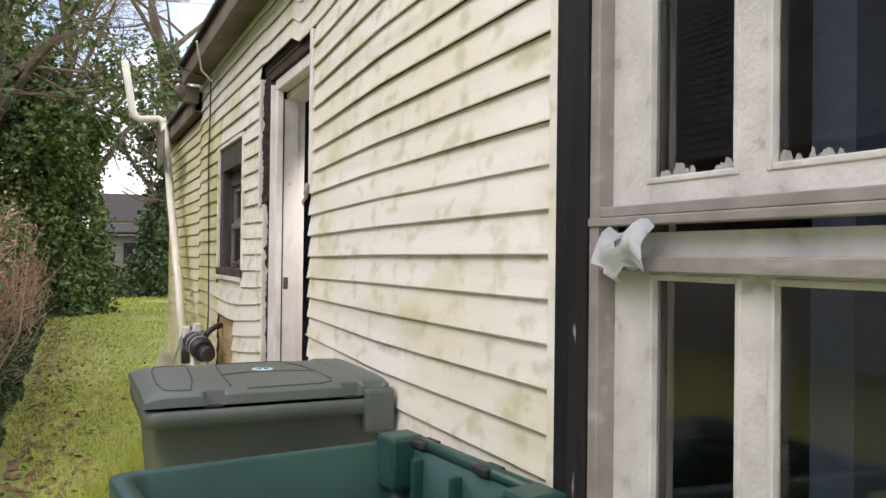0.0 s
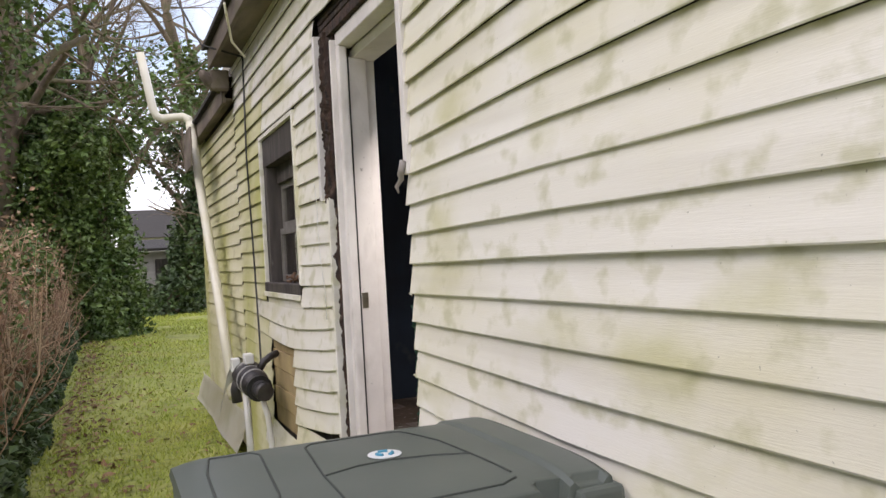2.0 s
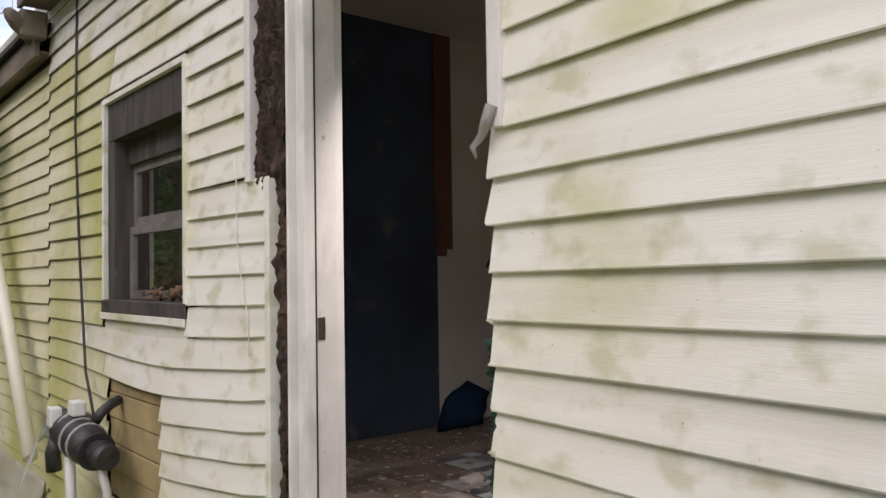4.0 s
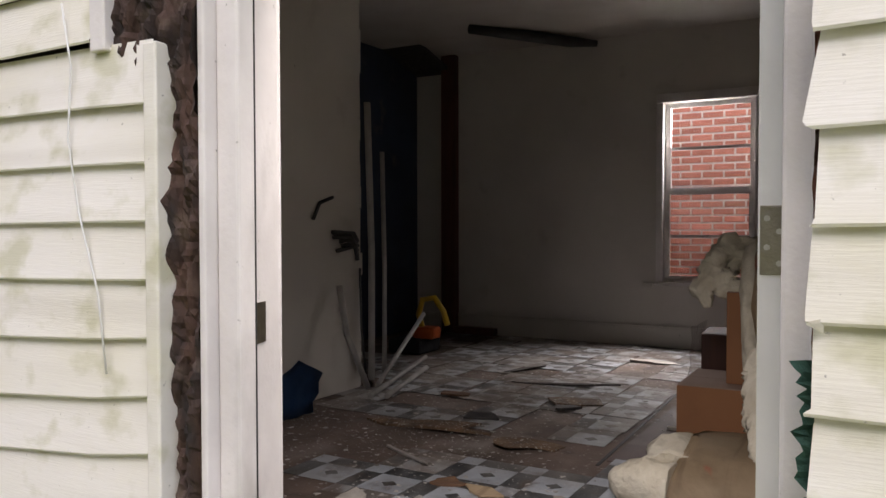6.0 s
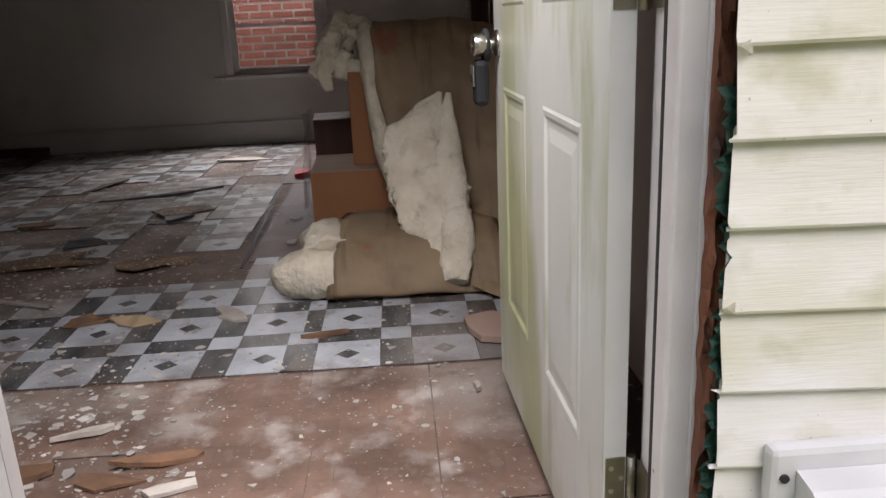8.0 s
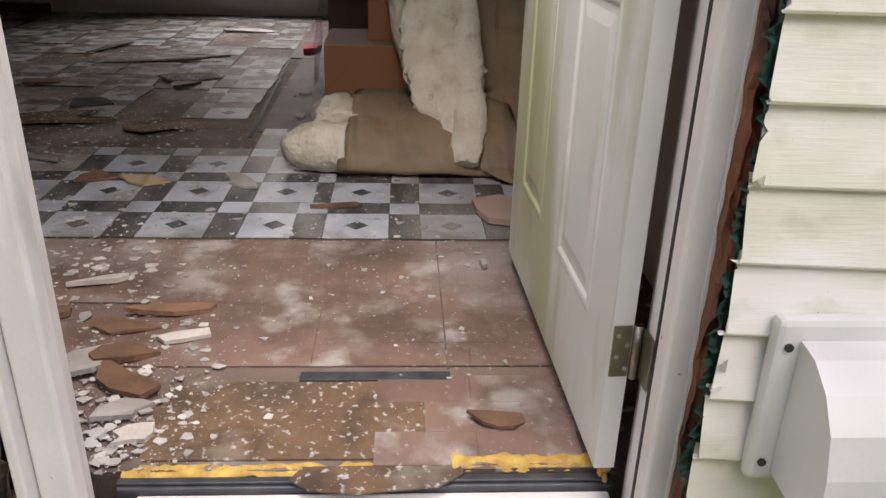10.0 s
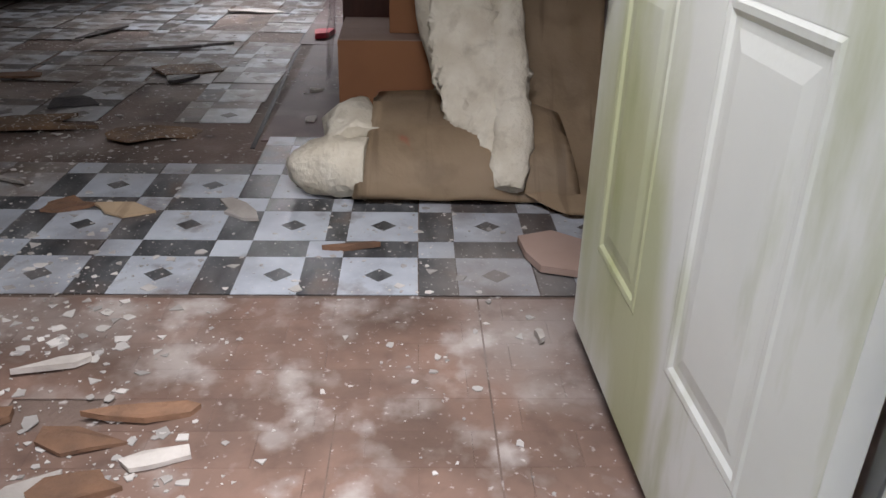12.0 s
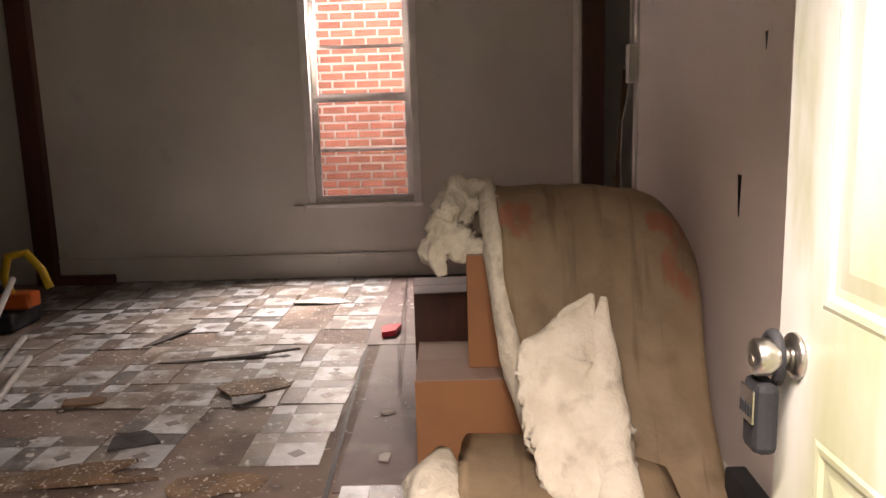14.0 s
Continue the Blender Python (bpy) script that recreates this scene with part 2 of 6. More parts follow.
M_SHINGLE = surf("dark_shingle", (0.06, 0.055, 0.05), (0.03, 0.028, 0.026), 30, 0.9, 0.6, 120)
M_GRASS = surf("lawn_blades", (0.33, 0.41, 0.06), (0.47, 0.50, 0.11), 1.2, 0.7, 0.0, 60, [((0.26, 0.20, 0.09), 2.4, 0.58, 0.75, ONE, 0.5)], island=0.2)
M_EARTH = surf("lawn_soil", (0.28, 0.33, 0.07), (0.38, 0.39, 0.12), 1.6, 0.95, 0.9, 45, [((0.24, 0.16, 0.10), 1.3, 0.56, 0.74, ONE, 0.5), ((0.08, 0.10, 0.025), 11, 0.5, 0.7, ONE, 0.6)])
M_LEAFLIT = surf("dead_leaves", (0.20, 0.10, 0.055), (0.30, 0.19, 0.11), 6, 0.85, 0.1, 60, island=0.45)
M_IVY = surf("ivy_leaf", (0.075, 0.135, 0.035), (0.13, 0.19, 0.05), 1.5, 0.5, 0.0, 60, island=0.5)
M_IVYDARK = surf("dark_ivy_leaf", (0.05, 0.09, 0.035), (0.085, 0.13, 0.045), 1.5, 0.55, 0.0, 60, island=0.5)
M_BRUSH = surf("dry_brush", (0.34, 0.20, 0.13), (0.42, 0.31, 0.20), 2, 0.9, 0.0, 60, island=0.35)
M_BARK = surf("bark", (0.24, 0.18, 0.13), (0.13, 0.10, 0.075), 7, 0.9, 0.8, 30, [((0.10, 0.12, 0.04), 2, 0.5, 0.7, ONE, 0.7)], stretch=(1, 1, 0.3))
M_SHED = surf("shed_white_boards", (0.52, 0.50, 0.47), (0.40, 0.38, 0.36), 2, 0.7, 0.2, 30, stretch=(1, 1, 3))
M_BRICK = surf("red_brick", (0.62, 0.25, 0.18), (0.52, 0.20, 0.14), 8, 0.85, 0.3, 90, rand=0.18)
M_MORTAR = surf("pale_mortar", (0.84, 0.79, 0.74), (0.76, 0.71, 0.66), 9, 0.9, 0.4, 90)
M_YELLOW = surf("yellow_plastic", (0.62, 0.40, 0.02), (0.52, 0.33, 0.02), 6, 0.4, 0.05, 90)
M_ORANGE = surf("orange_plastic", (0.62, 0.12, 0.02), (0.5, 0.10, 0.02), 6, 0.4, 0.05, 90)
M_PIPE = surf("grey_conduit", (0.42, 0.41, 0.40), (0.3, 0.29, 0.28), 8, 0.45, 0.1, 90)
M_DARKIRON = surf("dark_cast_iron", (0.035, 0.033, 0.036), (0.07, 0.065, 0.065), 12, 0.5, 0.3, 90, metal=0.4)
M_REDPL = surf("red_plastic_film", (0.55, 0.03, 0.06), (0.45, 0.03, 0.05), 8, 0.4, 0.2, 60)
M_LABELW = surf("white_sticker", (0.72, 0.74, 0.74), (0.62, 0.66, 0.68), 20, 0.5, 0.02, 90)
M_LABELB = surf("blue_print", (0.05, 0.28, 0.42), (0.06, 0.24, 0.36), 20, 0.5, 0.0, 90)
M_FILM = surf("clear_plastic_film", (0.80, 0.76, 0.76), (0.70, 0.66, 0.66), 8, 0.15, 0.3, 30)
M_FILM.node_tree.nodes["Principled BSDF"].inputs["Alpha"].default_value = 0.30
M_CLOTHBLUE = surf("blue_tarp", (0.03, 0.09, 0.22), (0.02, 0.06, 0.15), 5, 0.6, 0.3, 40)
M_VENTPL = surf("aged_white_plastic", (0.72, 0.72, 0.70), (0.62, 0.62, 0.60), 5, 0.4, 0.04, 80, [((0.42, 0.40, 0.34), 6, 0.62, 0.8, ONE, 0.5)])


# ---- building helpers ----
def bx(bm, x0, x1, y0, y1, z0, z1, bev=0.0, mi=0):
    """A box, with bevelled edges where bev is given."""
    xs, ys, zs = sorted((x0, x1)), sorted((y0, y1)), sorted((z0, z1))
    v = [bm.verts.new((x, y, z)) for x in xs for y in ys for z in zs]
    fs = [bm.faces.new([v[i] for i in q]) for q in ((0, 1, 3, 2), (4, 6, 7, 5), (0, 4, 5, 1), (2, 3, 7, 6), (0, 2, 6, 4), (1, 5, 7, 3))]
    for f in fs:
        f.material_index = mi
    if bev:
        bmesh.ops.bevel(bm, geom=list({e for f in fs for e in f.edges}), offset=bev, segments=2, affect="EDGES", profile=0.5)
    return v


def tube(bm, pts, radii, sides=10, cap=True):
    """A tube along the points, with a radius for each of them."""
    pts = [Vector(p) for p in pts]
    if not isinstance(radii, (list, tuple)):
        radii = [radii] * len(pts)
    rings, side = [], Vector((0.31, 0.95, 0.1))
    for i, p in enumerate(pts):
        d = (pts[min(i + 1, len(pts) - 1)] - pts[max(i - 1, 0)]).normalized()
        a = d.cross(side)
        if a.length < 0.05:
            a = d.cross(Vector((1, 0, 0)))
        a.normalize()
        b = d.cross(a)
        side = a.cross(d)
        rings.append([bm.verts.new(p + (a * math.cos(k * math.tau / sides) + b * math.sin(k * math.tau / sides)) * radii[i]) for k in range(sides)])
    for r, q in zip(rings, rings[1:]):
        for k in range(sides):
            f = bm.faces.new((r[k], r[(k + 1) % sides], q[(k + 1) % sides], q[k]))
            f.smooth = True
    if cap:
        bm.faces.new(rings[0][::-1])
        bm.faces.new(rings[-1])


def mesh_of(name, bm, mats):
    bmesh.ops.recalc_face_normals(bm, faces=bm.faces)
    me = bpy.data.meshes.new(name)
    bm.to_mesh(me)
    bm.free()
    for m in mats if isinstance(mats, (list, tuple)) else [mats]:
        me.materials.append(m)
    return me


def part(name, bm, mats, parent=None, label=""):
    ob = new(name, mesh_of(name, bm, mats))
    ob.parent = parent
    if label:
        ob["label"] = label
    return ob


def thing(name, label, category, group="", kind="", at=None):
    ob = new(name)
    ob.empty_display_size = 0.1
    if at is not None:
        ob.matrix_world = at
    return tagged(ob, label, category, group, kind)


def solid(name, bm, mats, label, category="", group="", kind=""):
    return tagged(part(name, bm, mats), label, category, group, kind)


def boxpart(name, parent, mat, x0, x1, y0, y1, z0, z1, bev=0.0, label=""):
    bm = bmesh.new()
    bx(bm, x0, x1, y0, y1, z0, z1, bev)
    return part(name, bm, mat, parent, label)


def wall_cells(bm, axis, a0, a1, lo, hi, z0, z1, holes, mi=0):
    """A wall slab across axis ('x' or 'y') from a0 to a1 with rectangular holes (lo, hi, z0, z1) through it."""
    us = sorted({lo, hi, *(h[0] for h in holes), *(h[1] for h in holes)})
    zs = sorted({z0, z1, *(h[2] for h in holes), *(h[3] for h in holes)})
    for u0, u1 in zip(us, us[1:]):
        for w0, w1 in zip(zs, zs[1:]):
            cu, cw = (u0 + u1) / 2, (w0 + w1) / 2
            if any(h[0] < cu < h[1] and h[2] < cw < h[3] for h in holes):
                continue
            if axis == "x":
                bx(bm, a0, a1, u0, u1, w0, w1, 0, mi)
            else:
                bx(bm, u0, u1, a0, a1, w0, w1, 0, mi)


def blob_sheet(bm, outline, z, h):
    """A flat irregular plate from an outline of (x, y)."""
    lo = [bm.verts.new((x, y, z)) for x, y in outline]
    up = [bm.verts.new((x, y, z + h)) for x, y in outline]
    bm.faces.new(lo[::-1])
    bm.faces.new(up)
    for i in range(len(lo)):
        j = (i + 1) % len(lo)
        bm.faces.new((lo[i], lo[j], up[j], up[i]))


def ragged(rng, cx, cy, rx, ry, n=9, turn=0.0, rough=0.35):
    out = []
    for i in range(n):
        a = math.tau * (i + rng.uniform(-0.3, 0.3)) / n
        r = 1 + rng.uniform(-rough, rough)
        x, y = rx * r * math.cos(a), ry * r * math.sin(a)
        out.append((cx + x * math.cos(turn) - y * math.sin(turn), cy + x * math.sin(turn) + y * math.cos(turn)))
    return out


FLOOR = 0.5
COURSE = 0.1143
FAR_X = 6.05
CEIL = 3.3

# ---- ground ----
bm = bmesh.new()
n = 60
gx = [-3000, -400, -60] + [-20 + 40 * i / n for i in range(n + 1)] + [60, 400, 3000]
gy = [-3000, -400, -60] + [-12 + 52 * i / n for i in range(n + 1)] + [60, 400, 3000]
grid = [[bm.verts.new((x, y, 0.03 * noise.noise((x * 0.5, y * 0.5, 0)) - 0.02 if abs(x) < 21 and -13 < y < 41 else -0.02)) for y in gy] for x in gx]
for i in range(len(gx) - 1):
    for j in range(len(gy) - 1):
        bm.faces.new((grid[i][j], grid[i + 1][j], grid[i + 1][j + 1], grid[i][j + 1])).smooth = True
solid("ground", bm, M_EARTH, "patchy winter lawn with bare soil and leaf litter", "lawn", kind="structure")

# ---- the house: outer wall ----
DOOR = (-0.03, 1.27, 0.36, 2.74)
WIN = (1.82, 2.80, 1.47, 2.42)
NEARWIN = (-3.72, -2.50, 0.80, 2.52)
bm = bmesh.new()
wall_cells(bm, "x", 0.03, 0.20, -6.0, 6.35, -0.1, CEIL, [DOOR, WIN, NEARWIN])
wall_w = solid("wall_west", bm, M_DARKWOOD, "old house wall clad in stained cream vinyl siding", "wall", kind="structure")
bm = bmesh.new()
wall_cells(bm, "x", 0.201, 0.222, -6.0, 6.35, FLOOR, CEIL, [(0.03, 1.07, 0.42, 2.61), WIN, NEARWIN])
solid("wall_west_lining", bm, M_PLASTER, "dingy plaster lining of the outer wall", "wall", kind="structure")


def sag(y, z):
    """How far the loose boards under the small window droop."""
    if not 1.18 < y < 6.4 or z > 1.5:
        return 0.0
    return -0.04 * math.exp(-((y - 2.2) / 0.9) ** 2) * min(1, (1.5 - z) / 0.3)


def near_door(y, k):
    """The courses close up towards the doorway, where the wall has settled."""
    if y <= 0.3:
        return -k * (0.0105 if k < 0 else 0.0050) * max(0.0, min(1.0, (y + 1.0) / 0.9))
    return (0.014 - 0.0080 * k) * max(0.0, min(1.0, (2.0 - y) / 0.9)) if 1.0 < y < 2.0 and -8 < k < 4 else 0.0


def board(y0, y1, zb, ragL, ragR, mat, rng, xoff=0.0):
    """One lapped siding course from y0 to y1 whose lower edge is at zb."""
    bm = bmesh.new()
    n = max(2, int((y1 - y0) / 0.16))
    rows = []
    for i in range(n + 1):
        y = y0 + (y1 - y0) * i / n
        wob = 0.004 * noise.noise((y * 1.3, zb * 3.1, 2.0)) - 0.006 * max(0, noise.noise((y * 0.6, zb * 1.7, 9.0)))
        k = (zb - 1.466) / COURSE
        dz = -0.004 + (0.011 + 0.0030 * k) * min(1, max(0, -y / 2.3)) - 0.0010 * k * (0 <= y < 1.2) + sag(y, zb) + near_door(y, k) + 0.003 * noise.noise((y * 0.9, zb * 2.3, 5.0))
        xo = xoff + wob - abs(sag(y, zb)) * 0.5
        row = []
        for k, (x, z) in enumerate(((-0.009, 0.003), (-0.017, 0.0), (-0.019, 0.004), (-0.018, 0.010), (-0.002, COURSE + 0.004))):
            yy = y
            if i == 0:
                yy += rng.uniform(-ragL, ragL) + (ragL * 0.8 if k == 4 else 0)
            if i == n:
                yy += rng.uniform(-ragR, ragR) - (ragR * 0.8 if k == 4 else 0)
            row.append(bm.verts.new((x + xo, yy, zb + z + dz)))
        rows.append(row)
    for a, b in zip(rows, rows[1:]):
        for k in range(4):
            bm.faces.new((a[k], b[k], b[k + 1], a[k + 1])).smooth = k == 3
    part("siding_board", bm, mat, wall_w)


rng = random.Random(7)
for k in range(-12, 16):
    zb = 1.466 + COURSE * k
    if zb < 2.78:
        end = 0.016 - (0.056 if zb > 1.85 else 0.0)
        if k in (1, 2):
            board(-2.31, -0.245, zb, 0.001, 0.001, M_SIDING, rng, -0.004)
            board(-0.27, end, zb, 0.001, 0.008, M_SIDING, rng)
        else:
            board(-2.31, end, zb, 0.001, 0.004 if zb > 1.5 else 0.006, M_SIDING, rng)
        left = 1.090 if zb < 1.86 else 1.245
        if zb + COURSE > 1.43 and zb < 2.47:
            board(left, 1.782, zb, 0.004, 0.002, M_SIDING, rng)
            board(2.838, 3.93, zb, 0.002, 0.004, M_MOSSY, rng)
        elif 0.45 < zb < 1.10:
            board(left, 2.04, zb, 0.004, 0.006, M_SIDING, rng)
            board(2.76, 3.93, zb, 0.006, 0.004, M_MOSSY, rng)
        else:
            cut = rng.uniform(2.55, 3.3)
            board(left, cut, zb, 0.004, 0.002, M_SIDING, rng)
            board(cut + 0.003, 3.93, zb, 0.002, 0.004, M_MOSSY, rng)
    else:
        board(-2.31, 3.93, zb, 0.001, 0.004, M_SIDING, rng)
    if zb < 2.95:
        board(3.945, 6.38, zb - 0.035, 0.004, 0.001, M_MOSSY, rng, 0.006)

boxpart("siding_strip", wall_w, M_SIDING, -0.012, 0.012, 1.784, 2.836, 1.30, 1.432, 0.002)
# bare patch low on the wall where the siding has gone
bm = bmesh.new()
for k in range(5):
    z0 = 0.52 + 0.125 * k
    bx(bm, -0.004 - 0.006 * (k % 2), 0.03, 2.03 + 0.02 * (k % 3), 2.78, z0, z0 + 0.119, 0.003)
solid("bare_sheathing", bm, surf("tan_sheathing", (0.42, 0.32, 0.16), (0.30, 0.22, 0.12), 5, 0.85, 0.3, 60, [((0.2, 0.18, 0.06), 5, 0.55, 0.7, ONE, 0.6)]),
      "bare tan sheathing boards where siding is missing", "sheathing", kind="structure")

# corner board, far corner trim, J-channels beside the door
trim = thing("trim", "weathered corner boards and edge channels of the house", "trim", kind="structure")
bm = bmesh.new()
bx(bm, -0.030, 0.03, -2.345, -2.308, 0.1, 3.2, 0.003)
part("corner_strip", bm, M_SIDING, trim)
bm = bmesh.new()
bx(bm, -0.034, 0.03, -2.430, -2.346, 0.0, 3.25, 0.006)
bx(bm, -0.050, 0.03, -2.498, -2.432, 0.0, 3.25, 0.006)
part("corner_board", bm, M_BLACKTRIM, trim, "black painted corner board with worn edges")
bm = bmesh.new()
bx(bm, -0.03, 0.03, 6.375, 6.42, 0.3, 3.0, 0.003)
part("corner_strip", bm, M_MOSSY, trim)
bm = bmesh.new()
bx(bm, -0.028, 0.02, 1.060, 1.094, 0.45, 1.90, 0.004)
part("edge_channel", bm, M_SIDING, trim)
bm = bmesh.new()
bx(bm, -0.022, 0.02, 1.205, 1.248, 1.90, 2.74, 0.004)
part("edge_channel", bm, M_WHITETRIM, trim)
bm = bmesh.new()
bx(bm, -0.026, 0.02, -0.042, 0.002, 1.90, 2.76, 0.004)
part("edge_channel", bm, M_WHITETRIM, trim, "torn grey edge channel")

# eave: soffit boards and shingle edge, lower over the far part
eave = thing("roof", "sagging eave with rotten soffit boards and dark shingles", "roof", kind="structure")
for y0, y1, z, o in ((-6.2, 3.9, 3.22, 0.17), (3.9, 6.6, 2.95, 0.07)):
    boxpart("soffit_board", eave, M_ROOF, -o, 0.0, y0, y1, z, z + 0.02, 0.004)
    boxpart("fascia_board", eave, M_ROOF, -o - 0.03, -o - 0.002, y0, y1, z - 0.02, z + 0.13, 0.005)
    bm = bmesh.new()
    v = bx(bm, -o - 0.07, 3.2, y0 - 0.02, y1 + 0.02, z + 0.132, z + 0.165)
    for w in v:
        if w.co.x > 0:
            w.co.z += 0.8
    part("shingle_slope", bm, M_SHINGLE, eave)
    bm = bmesh.new()
    v = bx(bm, 3.2, 6.24, y0 - 0.02, y1 + 0.02, z + 0.132, z + 0.165)
    for w in v:
        if w.co.x < 4:
            w.co.z += 0.8
    part("shingle_slope", bm, M_SHINGLE, eave)

# ---- rest of the shell ----
bm = bmesh.new()
wall_cells(bm, "x", FAR_X, FAR_X + 0.16, -6.0, 6.35, -0.1, CEIL, [(0.97, 1.74, 1.11, 2.66)])
wall_e = solid("wall_east", bm, M_PLASTER, "dingy grey-white plaster wall with a tall window", "wall", kind="structure")
bm = bmesh.new()
bx(bm, 0.222, 3.90, -0.37, -0.25, FLOOR, CEIL)
bx(bm, 5.80, FAR_X, -0.37, -0.25, FLOOR, CEIL)
bx(bm, 3.90, 5.80, -0.37, -0.25, 2.75, CEIL)
solid("wall_south", bm, M_PINKWALL, "scuffed pale pinkish partition wall with a doorway", "wall", kind="structure")
bm = bmesh.new()
bx(bm, 0.222, 3.30, 3.05, 3.17, FLOOR, CEIL)
solid("wall_north", bm, M_PLASTER, "stained cream plaster partition with a torn end", "wall", kind="structure")
bm = bmesh.new()
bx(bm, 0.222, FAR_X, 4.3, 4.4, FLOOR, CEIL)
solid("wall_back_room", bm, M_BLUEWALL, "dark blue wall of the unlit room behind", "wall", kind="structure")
# the side room's darkness is put into this wall's colour
bm = bmesh.new()
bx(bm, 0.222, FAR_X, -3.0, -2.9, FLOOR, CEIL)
solid("wall_side_room", bm, M_BLUEWALL, "side room wall coloured dark for its lack of light", "wall", kind="structure")
bm = bmesh.new()
bx(bm, 0.0, FAR_X + 0.16, 6.25, 6.35, -0.1, CEIL)
bx(bm, 0.0, FAR_X + 0.16, -6.1, -6.0, -0.1, CEIL)
solid("wall_ends", bm, M_MOSSY, "cream gable walls closing the house", "wall", kind="structure")
bm = bmesh.new()
bx(bm, 0.03, FAR_X + 0.16, -6.0, 6.35, CEIL, CEIL + 0.1)
solid("ceiling", bm, M_CEIL, "water-stained plaster ceiling", "ceiling", kind="structure")
bm = bmesh.new()
bx(bm, 0.264, FAR_X, -6.0, 6.25, FLOOR - 0.10, FLOOR - 0.006)
floor = solid("floor", bm, M_SUBFLOOR, "ruined floor with loose vinyl tiles and plaster debris", "floor", kind="structure")
bm = bmesh.new()
bx(bm, FAR_X - 0.018, FAR_X, -0.25, 4.3, FLOOR, FLOOR + 0.17, 0.004)
bx(bm, FAR_X - 0.028, FAR_X, -0.25, 4.3, FLOOR + 0.172, FLOOR + 0.19, 0.004)
solid("baseboard", bm, M_PLASTER, "grey painted tall baseboard", "baseboard", kind="structure")

# ---- front doorway: casing, jambs, rotten edges, threshold ----
door_frame = thing("door_frame", "weathered white door casing with rotten exposed edges", "door frame", kind="structure")
boxpart("casing", door_frame, M_WHITETRIM, 0.022, 0.064, 0.914, 0.966, 0.42, 2.62, 0.006)
boxpart("casing_edge", door_frame, M_WHITETRIM, -0.004, 0.06, 0.9675, 0.984, 0.42, 2.66, 0.004, "bare greyed edge board")
boxpart("weatherstrip", door_frame, M_RUBBER, 0.0645, 0.0725, 0.920, 0.962, 0.45, 2.57, 0.002)
bm = bmesh.new()
for v in bx(bm, 0.073, 0.170, 0.926, 0.998, 0.45, 2.57):
    if v.co.x > 0.1 and v.co.y < 0.95:
        v.co.y = 0.958
part("jamb", bm, M_WHITETRIM, door_frame)
boxpart("jamb", door_frame, M_WHITETRIM, 0.1705, 0.226, 0.998, 1.072, 0.45, 2.62, 0.003)
boxpart("casing", door_frame, M_WHITETRIM, 0.060, 0.105, 0.008, 0.054, 0.40, 2.66, 0.006)
boxpart("casing_bead", door_frame, M_WHITETRIM, 0.054, 0.059, 0.010, 0.020, 0.40, 2.66, 0.003)
boxpart("jamb", door_frame, M_WHITETRIM, 0.1055, 0.182, 0.006, 0.042, 0.45, 2.57, 0.003)
boxpart("weatherstrip", door_frame, M_RUBBER, 0.106, 0.118, 0.0425, 0.0525, 0.45, 2.57, 0.001)
boxpart("head_casing", door_frame, M_WHITETRIM, 0.022, 0.10, 0.056, 0.966, 2.621, 2.69, 0.006)
boxpart("head_jamb", door_frame, M_WHITETRIM, 0.101, 0.226, 0.044, 0.997, 2.572, 2.62, 0.003)
bm = bmesh.new()
for v in bx(bm, 0.078, 0.112, 0.9238, 0.9278, 1.362, 1.436):
    v.co.y += 0.330 * (v.co.x - 0.073)
part("strike_plate", bm, M_BRASS, door_frame, "small dull steel strike plate")
rng = random.Random(21)
bm = bmesh.new()
for y0, y1, z0, z1 in ((0.985, 1.060, 0.40, 1.86), (0.985, 1.22, 1.86, 2.72)):
    n, m = int((z1 - z0) / 0.012), int((y1 - y0) / 0.006)
    g = []
    for i in range(n + 1):
        z = z0 + (z1 - z0) * i / n
        row = []
        for k in range(m + 1):
            y = y0 + (y1 - y0) * k / m
            x = 0.008 + 0.034 * noise.noise((y * 42, z * 5, 3.0)) + 0.018 * noise.noise((y * 70 + z * 20, z * 22, 5.0)) + 0.010 * noise.noise((y * 150, z * 70, 8.0))
            row.append(bm.verts.new((min(0.04, max(-0.024, x)), y, z)))
        g.append(row)
    for a, b in zip(g, g[1:]):
        for k in range(m):
            bm.faces.new((a[k], a[k + 1], b[k + 1], b[k]))
bx(bm, 0.078, 0.10, 0.992, 1.26, 0.40, 2.72)
part("rotten_lath", bm, M_ROT, door_frame, "rotten dark lath and crumbling brick-pattern cladding")
bm = bmesh.new()
g = []
for i in range(200):
    z = 0.36 + 2.36 * i / 199
    row = []
    for k in range(9):
        y = -0.036 + 0.052 * k / 8
        x = 0.034 + 0.022 * noise.noise((y * 60, z * 9, 1.0)) + 0.012 * noise.noise((y * 120, z * 40, 2.0)) + 0.030 * max(0.0, noise.noise((y * 30, z * 14, 7.0)) - 0.15)
        if k == 8:
            y += 0.006 * noise.noise((z * 20, 0, 4.0))
        row.append(bm.verts.new((x, y, z)))
    row.append(bm.verts.new((0.085, 0.012, z)))
    g.append(row)
for a, b in zip(g, g[1:]):
    for k in range(9):
        bm.faces.new((a[k], a[k + 1], b[k + 1], b[k]))
part("rotten_edge", bm, M_ROTRED, door_frame, "rotten red-brown wood along the siding edge")
bm = bmesh.new()
z = 2.695
while z < 2.80:
    bx(bm, 0.0 + rng.uniform(0, 0.02), 0.06, 0.0, 1.22, z, z + 0.028, 0.004)
    z += 0.033
part("rotten_head", bm, M_ROT, door_frame)
bm = bmesh.new()
g = []
